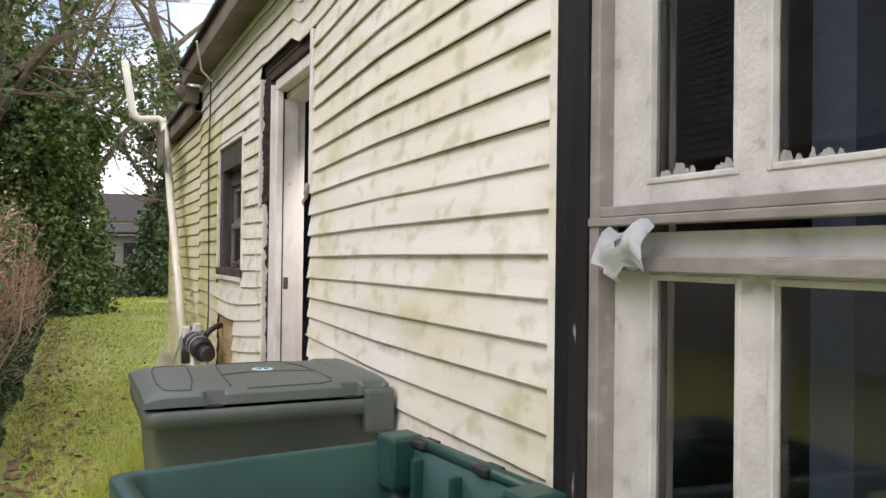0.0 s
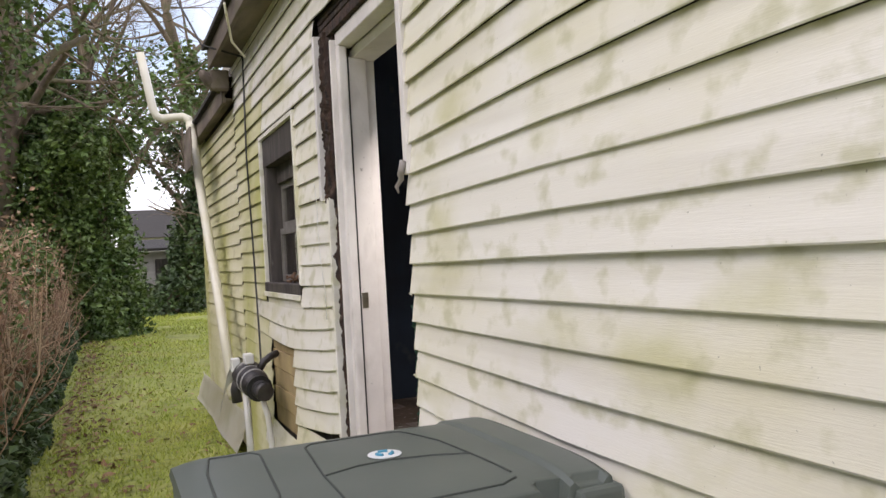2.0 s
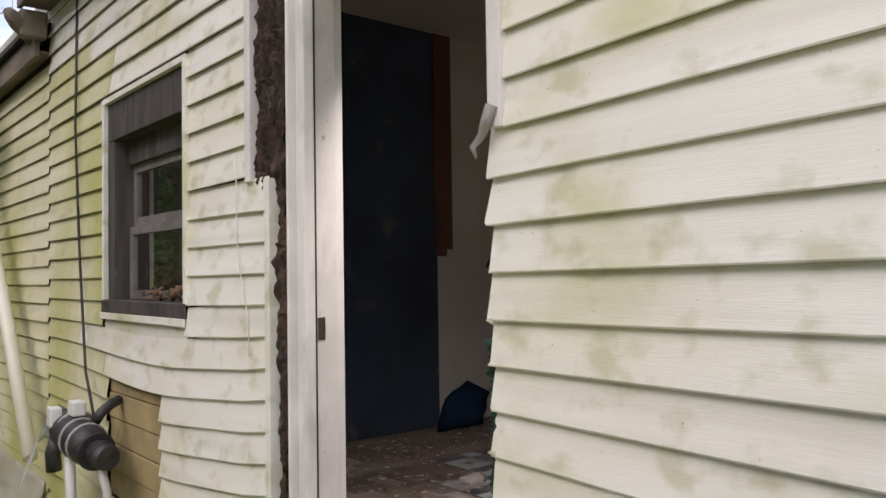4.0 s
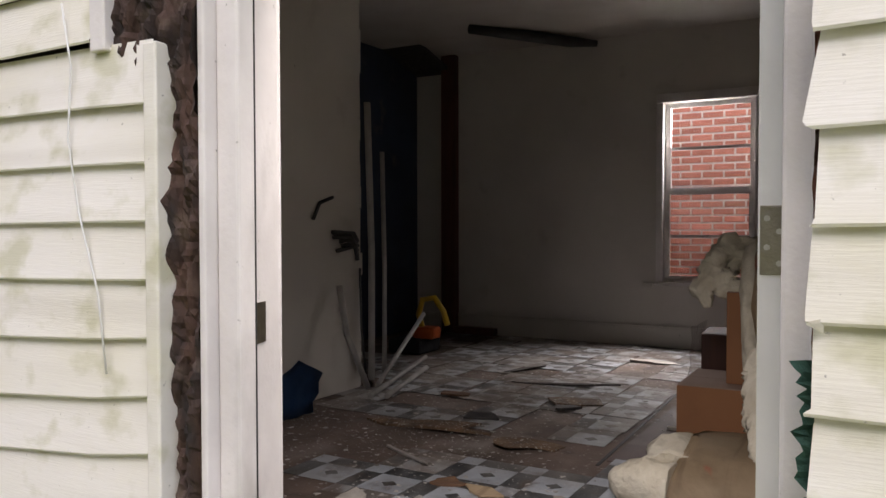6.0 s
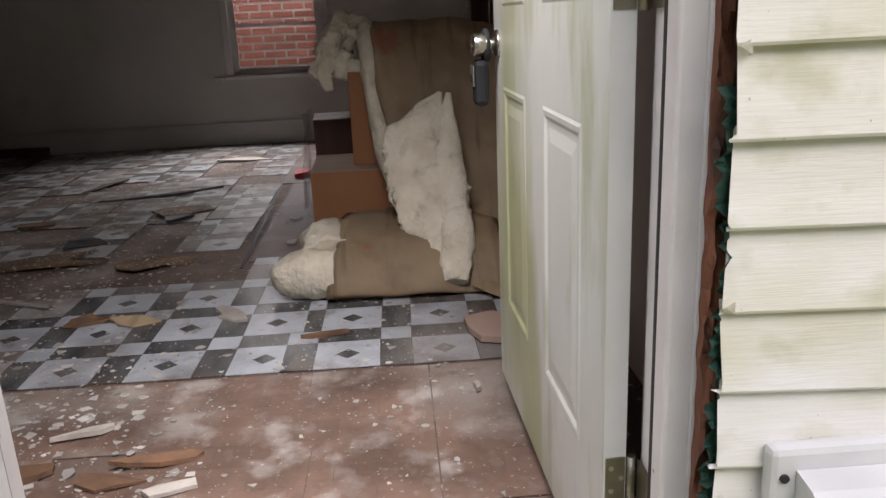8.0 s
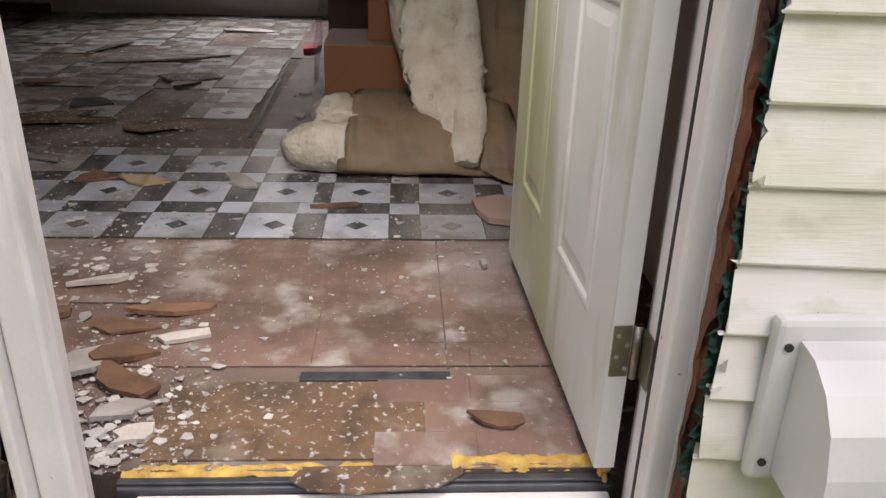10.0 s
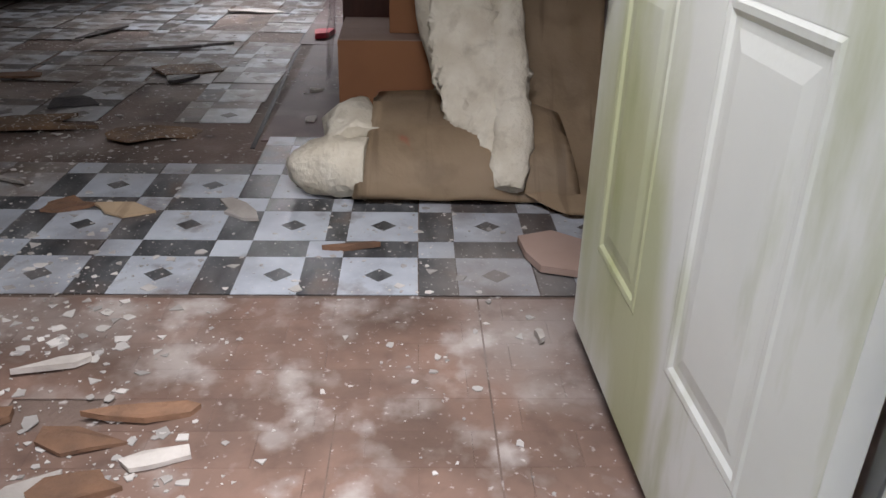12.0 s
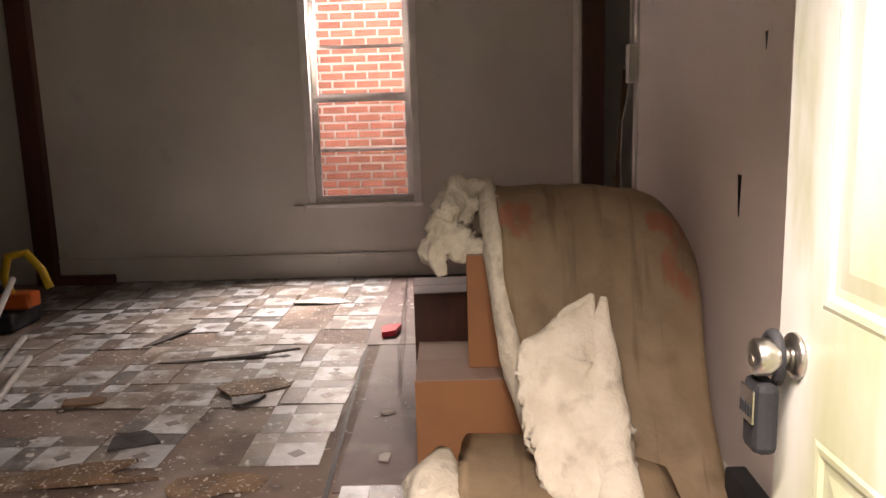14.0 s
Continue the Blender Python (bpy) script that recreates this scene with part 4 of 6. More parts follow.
bx(bm, 4.70, 4.86, 3.32, 3.52, 0.62, 0.72, 0.02)
part("trigger_guard", bm, M_ORANGE, tl)
bm = bmesh.new()
bx(bm, 4.60, 4.95, 3.38, 3.70, FLOOR, 0.62, 0.02)
part("motor_body", bm, M_BLACKPL, tl)
bm = bmesh.new()
g = [[bm.verts.new((2.15 + 0.07 * i, 2.86 + 0.05 * noise.noise((i, j, 0.3)) - 0.02 * j, 0.5 + 0.085 * j * (1 - 0.1 * abs(i - 3)))) for j in range(5)] for i in range(7)]
for i in range(6):
    for j in range(4):
        bm.faces.new((g[i][j], g[i + 1][j], g[i + 1][j + 1], g[i][j + 1])).smooth = True
bmesh.ops.solidify(bm, geom=bm.faces[:], thickness=0.01)
tagged(part("blue_tarp", bm, M_CLOTHBLUE), "crumpled blue tarp against the partition wall", "tarp")

# ---- boxes and insulation ----
def carton(name, label, x0, x1, y0, y1, z0, z1, turn, mat):
    c = thing(name, label, "box", at=pose((x0 + x1) / 2, (y0 + y1) / 2, z0, 0, 0, turn))
    w, d, h = (x1 - x0) / 2, (y1 - y0) / 2, z1 - z0
    bm = bmesh.new()
    bx(bm, -w, w, -d, d, 0, h - 0.004, 0.003)
    part("carton", bm, mat, c)
    boxpart("flap", c, M_CARDTOP if mat is M_CARD else mat, -w + 0.001, -0.002, -d + 0.001, d - 0.001, h - 0.0035, h, 0.001)
    boxpart("flap", c, M_CARDTOP if mat is M_CARD else mat, 0.002, w - 0.001, -d + 0.001, d - 0.001, h - 0.0035, h, 0.001)
    return c


carton("cardboard_box", "brown cardboard box with a dusty top flap", 2.59, 3.05, 0.28, 0.785, 0.50, 0.865, 1, M_CARD)
carton("cardboard_box", "brown cardboard box stacked on another box", 2.71, 3.11, 0.12, 0.592, 0.866, 1.28, 0, M_CARD)
carton("dark_carton", "dark brown carton half wrapped in clear film", 3.28, 3.60, 0.56, 0.83, 0.50, 1.01, 4, M_BROWNPOST)


def drape(profile, left, right, nv, amp, seed, taper=lambda s: 0.0):
    """A cloth-like sheet along a profile of (x, z), from y = left(s) to y = right(s)."""
    bm = bmesh.new()
    dense = []
    for (a, b) in zip(profile, profile[1:]):
        for k in range(5):
            f = k / 5
            dense.append((a[0] + (b[0] - a[0]) * f, a[1] + (b[1] - a[1]) * f))
    dense.append(profile[-1])
    for _ in range(3):
        dense = [dense[0]] + [tuple((p[i] + 2 * q[i] + r[i]) / 4 for i in (0, 1)) for p, q, r in zip(dense, dense[1:], dense[2:])] + [dense[-1]]
    rows = []
    for i, (x, z) in enumerate(dense):
        s = i / (len(dense) - 1)
        row = []
        for j in range(nv + 1):
            f = j / nv
            y = left(s) + (right(s) - left(s)) * f
            w = amp * (noise.noise((x * 3.5, y * 5, z * 3.5 + seed)) + 0.5 * noise.noise((x * 9, y * 14, z * 9 + seed)))
            row.append(bm.verts.new((x - w, y + w * 0.4, max(0.503, z + w * 0.8 - taper(s) * f ** 9))))
        rows.append(row)
    for a, b in zip(rows, rows[1:]):
        for j in range(nv):
            bm.faces.new((a[j], a[j + 1], b[j + 1], b[j])).smooth = True
    return bm, dense


def lerp_list(vals):
    def f(s):
        t = s * (len(vals) - 1)
        i = min(int(t), len(vals) - 2)
        return vals[i] + (vals[i + 1] - vals[i]) * (t - i)
    return f


def fluff(pts, radii, flat, seed, amp=0.35, sides=22, sub=6):
    """A lumpy woolly mass along points; flat gives its (width, depth) scale."""
    bm = bmesh.new()
    P, R = [], []
    for a, b, ra, rb in zip(pts, pts[1:], radii, radii[1:]):
        for k in range(sub):
            f = k / sub
            P.append(Vector(a).lerp(Vector(b), f))
            R.append(ra + (rb - ra) * f)
    P.append(Vector(pts[-1]))
    R.append(radii[-1])
    rings = []
    for i, p in enumerate(P):
        d = (P[min(i + 1, len(P) - 1)] - P[max(i - 1, 0)]).normalized()
        a = Vector((0, 1, 0)) - d * d.y
        a.normalize()
        b = d.cross(a)
        ring = []
        for k in range(sides):
            t = k * math.tau / sides
            q = a * math.cos(t) * flat[0] + b * math.sin(t) * flat[1]
            lump = 1 + amp * (noise.noise((p.x * 9 + math.cos(t) * 1.2, p.y * 9 + seed, p.z * 9 + math.sin(t) * 1.2)) + 0.5 * noise.noise((p.x * 30 + math.cos(t) * 3, p.y * 30 + seed, p.z * 30 + math.sin(t) * 3)) + 0.35 * noise.noise((p.x * 80 + math.cos(t) * 7, p.y * 80 + seed, p.z * 80 + math.sin(t) * 7)))
            ring.append(bm.verts.new(p + q * R[i] * lump))
        rings.append(ring)
    for r, q in zip(rings, rings[1:]):
        for k in range(sides):
            bm.faces.new((r[k], r[(k + 1) % sides], q[(k + 1) % sides], q[k])).smooth = True
    bm.faces.new(rings[0][::-1])
    bm.faces.new(rings[-1])
    return bm


ins = thing("insulation_batt", "kraft-faced insulation batt slumped over cardboard boxes", "insulation")
PROFILE = [(3.42, 1.30), (3.28, 1.43), (3.02, 1.50), (2.80, 1.475), (2.66, 1.36), (2.58, 1.20), (2.50, 1.00), (2.38, 0.82), (2.22, 0.68), (2.04, 0.58), (1.88, 0.535), (1.80, 0.505)]
LEFT = lerp_list([0.50, 0.50, 0.49, 0.48, 0.47, 0.46, 0.43, 0.38, 0.31, 0.24, 0.14, 0.02])
RIGHT = lerp_list([-0.20, -0.21, -0.21, -0.205, -0.20, -0.19, -0.18, -0.175, -0.17, -0.17, -0.15, -0.12])
bm, dense = drape(PROFILE, LEFT, RIGHT, 26, 0.030, 3.0, lambda s: 0.24 * max(0.0, 1 - (s / 0.5) ** 2))
bmesh.ops.solidify(bm, geom=bm.faces[:], thickness=0.012)
part("kraft_sheet", bm, M_KRAFT, ins, "creased brown kraft paper with faded red print")
edge = [(dense[i][0] + 0.03, LEFT(i / (len(dense) - 1)) + 0.02, dense[i][1] - 0.035) for i in range(0, len(dense) - 14, 3)]
part("fluffy_edge", fluff(edge, [0.05] * len(edge), (0.8, 1.0), 2.0, 0.3, 14, 2), M_FLUFF, ins, "cream fibreglass edge")
part("fluffy_curl", fluff([(3.05, 0.52, 1.46), (2.92, 0.62, 1.45), (2.82, 0.66, 1.36), (2.78, 0.60, 1.29), (2.76, 0.52, 1.27)], [0.05, 0.070, 0.06, 0.055, 0.03], (1, 1), 5.0, 0.75, 24, 8), M_FLUFF, ins)
part("fluffy_curl", fluff([(2.80, 0.66, 1.38), (2.75, 0.70, 1.28), (2.74, 0.68, 1.20)], [0.05, 0.05, 0.015], (1, 0.8), 7.0, 0.8, 22, 8), M_FLUFF, ins)
flap_c = [(2.40, 0.20, 1.205), (2.36, 0.245, 1.14), (2.30, 0.30, 1.02), (2.22, 0.29, 0.88), (2.10, 0.265, 0.74), (1.98, 0.235, 0.63), (1.90, 0.215, 0.555)]
part("fluffy_flap", fluff(flap_c, [0.008, 0.05, 0.135, 0.135, 0.12, 0.085, 0.04], (1.0, 0.32), 11.0, 0.40, 44, 12), M_FLUFF, ins, "torn cream fibreglass flap hanging open")
part("fluffy_flap", fluff([(2.38, 0.17, 1.20), (2.30, 0.19, 1.02), (2.15, 0.185, 0.82), (2.0, 0.185, 0.68), (1.88, 0.20, 0.56)], [0.012, 0.06, 0.07, 0.075, 0.05], (0.9, 0.55), 17.0, 0.3, 20, 7), M_FLUFF, ins)
low = [(2.60, 0.66), (2.45, 0.715), (2.22, 0.735), (2.04, 0.705), (1.94, 0.65), (1.885, 0.58), (1.87, 0.525), (1.92, 0.506)]
bm, dense2 = drape(low, lerp_list([0.60, 0.62, 0.63, 0.64, 0.66, 0.67, 0.68, 0.68]), lerp_list([0.0, 0.0, 0.0, 0.0, -0.01, -0.02, -0.03, -0.03]), 18, 0.03, 9.0, lambda s: 0.05 * (1 - s))
bmesh.ops.solidify(bm, geom=bm.faces[:], thickness=0.01)
part("folded_sheet", bm, M_KRAFT, ins, "folded lower end of the brown kraft paper")
part("fluffy_end", fluff([(1.965, 0.64, 0.60), (1.975, 0.74, 0.60), (1.99, 0.83, 0.585), (2.01, 0.865, 0.57)], [0.092, 0.095, 0.08, 0.05], (1.0, 1.0), 23.0, 0.18, 20, 4), M_FLUFF, ins)
part("fluffy_end", fluff([(2.04, 0.67, 0.63), (2.20, 0.71, 0.66), (2.42, 0.68, 0.67)], [0.09, 0.085, 0.03], (1.2, 0.9), 29.0, 0.3, 20, 5), M_FLUFF, ins)
part("fluffy_end", fluff([(1.95, -0.14, 0.54), (2.0, -0.19, 0.56), (2.06, -0.20, 0.58)], [0.04, 0.035, 0.015], (1, 1), 31.0, 0.3, 14, 4), M_FLUFF, ins)
bm = bmesh.new()
blob_sheet(bm, [(1.40, 0.03), (1.60, 0.02), (1.66, 0.10), (1.62, 0.20), (1.52, 0.19), (1.44, 0.16)], 0.506, 0.02)
tagged(part("kraft_scrap", bm, M_CARDTOP), "torn scrap of brown kraft paper on the tiles", "paper scrap")
bm = bmesh.new()
g = [[bm.verts.new((3.26 + 0.06 * i + 0.02 * noise.noise((i, j, 6)), 0.86 + 0.03 * noise.noise((i * 0.8, j * 0.9, 6)) + 0.05 * (1 - j / 7), 0.52 + 0.075 * j)) for j in range(8)] for i in range(7)]
for i in range(6):
    for j in range(7):
        bm.faces.new((g[i][j], g[i + 1][j], g[i + 1][j + 1], g[i][j + 1])).smooth = True
tagged(part("plastic_film", bm, M_FILM), "crumpled clear plastic film draped on the dark carton", "plastic film")
bm = bmesh.new()
blob_sheet(bm, ragged(random.Random(4), 4.42, 1.04, 0.10, 0.06, 8), 0.508, 0.03)
tagged(part("red_wrapper", bm, M_REDPL), "small crumpled red plastic wrapper on the floor", "wrapper")

# ---- wheeled refuse carts ----
def cart_shell(c, w, d, h, mat_out, mat_in):
    """A tapered open tub: w across, d front to back, h high."""
    bm = bmesh.new()
    def ring(sx, sy, z, r=0.05, n=5):
        out = []
        for cx, cy, a0 in ((1, 1, 0), (-1, 1, 90), (-1, -1, 180), (1, -1, 270)):
            for k in range(n + 1):
                a = math.radians(a0 + 90 * k / n)
                out.append(bm.verts.new((cx * (sx - r) + r * math.cos(a), cy * (sy - r) + r * math.sin(a), z)))
        return out
    rings = [ring(w * 0.38, d * 0.36, 0.04), ring(w * 0.40, d * 0.38, 0.10), ring(w * 0.46, d * 0.45, h * 0.8), ring(w * 0.475, d * 0.465, h - 0.06), ring(w * 0.512, d * 0.500, h - 0.055), ring(w * 0.514, d * 0.502, h - 0.010), ring(w * 0.505, d * 0.494, h)]
    inner = [ring(w * 0.455, d * 0.445, h - 0.004), ring(w * 0.45, d * 0.44, h * 0.7), ring(w * 0.37, d * 0.35, 0.09)]
    for a, b in zip(rings, rings[1:]):
        for k in range(len(a)):
            bm.faces.new((a[k], a[(k + 1) % len(a)], b[(k + 1) % len(a)], b[k])).smooth = True
    bm.faces.new(rings[0][::-1])
    seq = [rings[-1]] + inner
    for i, (a, b) in enumerate(zip(seq, seq[1:])):
        for k in range(len(a)):
            f = bm.faces.new((a[k], a[(k + 1) % len(a)], b[(k + 1) % len(a)], b[k]))
            f.smooth, f.material_index = True, 0 if i == 0 else 1
    f = bm.faces.new(inner[-1])
    f.material_index = 1
    return part("tub", bm, [mat_out, mat_in], c)


def cart_extras(c, w, d, h, mat):
    for s in (-1, 1):
        bm = bmesh.new()
        tube(bm, [(s * w * 0.40, d * 0.40, 0.15), (s * (w * 0.40 + 0.06), d * 0.40, 0.15)], 0.15, 24)
        wheel = part("wheel", bm, M_RUBBER, c, "black rubber wheel")
        bm = bmesh.new()
        tube(bm, [(s * (w * 0.40 + 0.058), d * 0.40, 0.15), (s * (w * 0.40 + 0.066), d * 0.40, 0.15)], 0.08, 18)
        part("hub", bm, M_CART, wheel)
    bm = bmesh.new()
    for s in (-1, 1):
        v = bx(bm, s * w * 0.43 - 0.040, s * w * 0.43 + 0.075, d * 0.36, d * 0.44 + 0.048, h - 0.13, h + 0.035, 0.014)
    tube(bm, [(-w * 0.44, d * 0.44 + 0.030, h + 0.012), (w * 0.44, d * 0.44 + 0.030, h + 0.012)], 0.018, 12)
    part("handle", bm, mat, c)


def cart(name, label, at, w, d, h, closed, mats):
    c = thing(name, label, "refuse cart", "refuse carts by the wall", at=at)
    cart_shell(c, w, d, h, *mats)
    cart_extras(c, w, d, h, mats[0])
    return c


CW, CD, CH = 0.75, 0.89, 1.05
c1 = cart("refuse_cart", "closed green-grey wheeled refuse cart against the house", pose(-0.468, -0.875, 0, 0, 0, -90), CW, CD, CH, True, (M_CART, M_CART))
bm = bmesh.new()
nx, ny = 72, 72
def lid_z(u, v):
    z = 0.050 * (1 - abs(u) ** 5 * 0.5) * (1 - max(0.0, (v - 0.90) / 0.10) ** 2 * 0.5) * (0.86 + 0.14 * min(1, v * 4))
    if v < 0.115:
        z += 0.008
    if 0.02 < v < 0.10 and abs(u) > 0.93:
        z -= 0.012
    if abs(u) > 0.90 and (abs(v - 0.17) < 0.035 or abs(v - 0.74) < 0.035):
        z = -0.010
    return z
def lid_point(u, v):
    return (u * CW * 0.497, 0.420 - v * CD * 0.975, CH + 0.018 + lid_z(u, v))
top = [[bm.verts.new(lid_point(i / nx * 2 - 1, j / ny)) for j in range(ny + 1)] for i in range(nx + 1)]
for i in range(nx):
    for j in range(ny):
        q = (top[i][j], top[i + 1][j], top[i + 1][j + 1], top[i][j + 1])
        zs = [w.co.z for w in q]
        bm.faces.new(q).smooth = max(zs) - min(zs) < 0.006
rim = [top[i][0] for i in range(nx + 1)] + [top[nx][j] for j in range(1, ny + 1)] + [top[i][ny] for i in range(nx - 1, -1, -1)] + [top[0][j] for j in range(ny - 1, 0, -1)]
skirt = [bm.verts.new((v.co.x * 1.01, v.co.y + (-0.004 if v.co.y < -0.3 else 0), CH + 0.012)) for v in rim]
for k in range(len(rim)):
    m = (k + 1) % len(rim)
    bm.faces.new((rim[k], rim[m], skirt[m], skirt[k]))
lid = part("lid", bm, M_CART, c1, "domed green-grey lid with moulded panels")
def lid_line(pts, r=0.0032):
    """A thin dark tube across the lid through (u, v) points, painting a moulded groove's shade."""
    out = []
    for (u0, v0), (u1, v1) in zip(pts, pts[1:]):
        for k in range(8):
            x, y, z = lid_point(u0 + (u1 - u0) * k / 8, v0 + (v1 - v0) * k / 8)
            out.append((x, y, z + 0.0004))
    x, y, z = lid_point(*pts[-1])
    out.append((x, y, z + 0.0004))
    tube(bm, out, r, 6)
for pts in ([(0.80, 0.66), (0.20, 0.655), (-0.60, 0.625), (-0.70, 0.60), (-0.72, 0.55), (-0.72, 0.36), (-0.68, 0.31), (-0.2, 0.255), (0.72, 0.225)],
            [(0.20, 0.655), (0.10, 0.55), (0.08, 0.45), (0.14, 0.33), (0.24, 0.24)],
            [(0.82, 0.90), (0.84, 0.82), (0.40, 0.79), (-0.60, 0.76), (-0.72, 0.78), (-0.72, 0.90), (-0.3, 0.925), (0.5, 0.935), (0.78, 0.92), (0.82, 0.90)],
            [(0.88, 0.60), (0.86, 0.28), (0.80, 0.23)]):
    bm = bmesh.new()
    lid_line(pts)
    part("moulded_line", bm, M_CARTLINE, lid)
# black plates paint the deep shade on the floor of each edge recess
for u in (-0.95, 0.95):
    for v in (0.17, 0.74):
        bm = bmesh.new()
        x, y, z = lid_point(u, v)
        bx(bm, x - 0.020, x + 0.020, y - 0.030, y + 0.030, z - 0.003, z + 0.001)
        part("notch", bm, M_RUBBER, lid, "black plate for the shade in a lid edge recess")
bm = bmesh.new()
tube(bm, [(0.0, 0.0, 0), (0.0, 0.0, 0.002)], 0.042, 28)
st = part("sticker", bm, M_LABELW, lid, "round white and blue sticker")
st.matrix_basis = pose(-0.025, 0.030, CH + 0.0690, 0, 0, 20)
bm = bmesh.new()
for a in range(3):
    p = [(0.020 * math.cos(math.radians(120 * a + 35 * k)), 0.020 * math.sin(math.radians(120 * a + 35 * k)), 0.003) for k in range(3)]
    tube(bm, p, 0.005, 6)
part("sticker_print", bm, M_LABELB, lid, "blue printed arrows").matrix_basis = pose(-0.025, 0.030, CH + 0.0690, 0, 0, 20)

c2 = cart("refuse_cart", "open dark green wheeled refuse cart with its lid thrown back", pose(-0.545, -2.08, 0, 0, 0, -84), 0.80, 0.92, 0.985, False, (M_CARTIN, M_CARTIN))
for i in range(3):
    bm = bmesh.new()
    x = -0.22 + 0.22 * i
    bx(bm, x - 0.012, x + 0.012, 0.375, 0.41, 0.80, 0.965, 0.006)
    bx(bm, x - 0.06, x + 0.012, 0.35, 0.41, 0.79, 0.815, 0.006)
    part("inner_rib", bm, M_CARTIN, c2)
bm = bmesh.new()
v = bx(bm, -0.39, 0.39, 0.462, 0.490, 0.40, 1.00, 0.010)
part("lid", bm, M_CARTIN, c2, "green lid hanging open behind the cart")
for x in (-0.24, 0.10):
    bm = bmesh.new()
    bx(bm, x - 0.035, x + 0.035, 0.40, 0.47, 0.99, 1.012, 0.005)
    part("hinge_lug", bm, M_RUBBER, c2)

# ---- fixtures on the outer wall ----
vent = thing("dryer_vent_hood", "aged white plastic dryer vent hood on the siding", "vent")
boxpart("back_plate", vent, M_VENTPL, -0.045, -0.018, -0.33, -0.045, 0.725, 0.985, 0.010)
bm = bmesh.new()
prof = [(-0.046, 0.955), (-0.085, 0.95), (-0.125, 0.925), (-0.155, 0.885), (-0.170, 0.83), (-0.175, 0.755), (-0.150, 0.735), (-0.046, 0.745)]
rows = [[bm.verts.new((x, y, z)) for x, z in prof] for y in (-0.305, -0.30, -0.085, -0.078)]
for a, b in zip(rows, rows[1:]):
    for k in range(len(prof)):
        bm.faces.new((a[k], a[(k + 1) % len(prof)], b[(k + 1) % len(prof)], b[k]))
bm.faces.new(rows[0])
bm.faces.new(rows[-1][::-1])
hood = part("hood", bm, M_VENTPL, vent)
for y in (-0.075, -0.29):
    for z in (0.76, 0.945):
        bm = bmesh.new()
        tube(bm, [(-0.0455, y + 0.012, z), (-0.049, y + 0.012, z)], 0.006, 10)
        part("screw", bm, M_DARKIRON, vent)
boxpart("flap", vent, M_PIPE, -0.172, -0.05, -0.295, -0.09, 0.722, 0.733, 0.003)

pipe = thing("vent_pipe", "leaning white plastic pipe with an elbow by the wall", "pipe")
bm = bmesh.new()
tube(bm, [(-0.16, 3.72, 0.55), (-0.15, 4.35, 1.25), (-0.15, 5.2, 2.2), (-0.15, 5.82, 3.02)], 0.042, 14)
part("riser", bm, M_PVC, pipe)
bm = bmesh.new()
tube(bm, [(-0.15, 5.80, 2.96), (-0.152, 5.87, 3.10)], 0.052, 14)
part("coupling", bm, M_PVC, pipe)
bm = bmesh.new()
tube(bm, [(-0.152, 5.86, 3.08), (-0.17, 5.90, 3.15), (-0.22, 5.93, 3.18), (-0.42, 5.95, 3.16), (-0.48, 5.96, 3.19), (-0.51, 5.97, 3.27), (-0.56, 6.02, 3.60), (-0.60, 6.06, 3.86)], 0.043, 14)
part("elbow", bm, M_PVC, pipe)

meter = thing("broken_meter", "broken dark utility meter with dangling fittings", "meter", at=Matrix.Translation((-0.21, 2.55, 0.85)) @ Matrix.Scale(0.78, 4) @ Matrix.Translation((0.27, -2.8, -0.83)))
bm = bmesh.new()
tube(bm, [(-0.30, 2.98, 0.86), (-0.28, 2.86, 0.84), (-0.25, 2.70, 0.80), (-0.24, 2.62, 0.78)], [0.10, 0.12, 0.115, 0.10], 18)
part("body", bm, M_DARKIRON, meter)
bm = bmesh.new()
tube(bm, [(-0.24, 2.62, 0.78), (-0.22, 2.50, 0.76), (-0.21, 2.46, 0.755)], [0.07, 0.075, 0.07], 16)
part("cap", bm, M_DARKIRON, meter)
bm = bmesh.new()
tube(bm, [(-0.27, 2.93, 0.85), (-0.265, 2.905, 0.845)], 0.128, 18)
part("band", bm, M_PIPE, meter)
for y, x, z, r in ((2.80, -0.268, 0.826, 0.124), (2.72, -0.254, 0.806, 0.121), (2.60, -0.238, 0.777, 0.108), (2.52, -0.223, 0.764, 0.080)):
    bm = bmesh.new()
    tube(bm, [(x, y + 0.012, z), (x + 0.003, y - 0.012, z - 0.003)], r, 18)
    part("band", bm, M_PIPE if y > 2.7 else M_RUBBER, meter)
bm = bmesh.new()
bx(bm, -0.40, -0.33, 2.93, 3.02, 0.88, 1.00, 0.012)
bx(bm, -0.31, -0.23, 2.80, 2.92, 0.95, 1.04, 0.014)
part("housing", bm, M_VENTPL, meter, "cracked white plastic housing")
bm = bmesh.new()
tube(bm, [(-0.20, 2.78, 0.90), (-0.16, 2.76, 0.97), (-0.10, 2.80, 1.0), (-0.03, 2.85, 1.02)], 0.03, 10)
part("inlet", bm, M_DARKIRON, meter)
for pts, r in (([(-0.34, 2.98, 0.84), (-0.37, 2.99, 0.72), (-0.36, 3.0, 0.62)], 0.045), ([(-0.22, 2.62, 0.72), (-0.18, 2.60, 0.55), (-0.16, 2.60, 0.35), (-0.15, 2.6, -0.25)], 0.025), ([(-0.30, 2.9, 0.76), (-0.29, 2.9, 0.4), (-0.28, 2.9, -0.25)], 0.03)):
    bm = bmesh.new()
    tube(bm, pts, r, 10)
    part("fitting", bm, M_DARKIRON if r > 0.04 else M_VENTPL, meter)
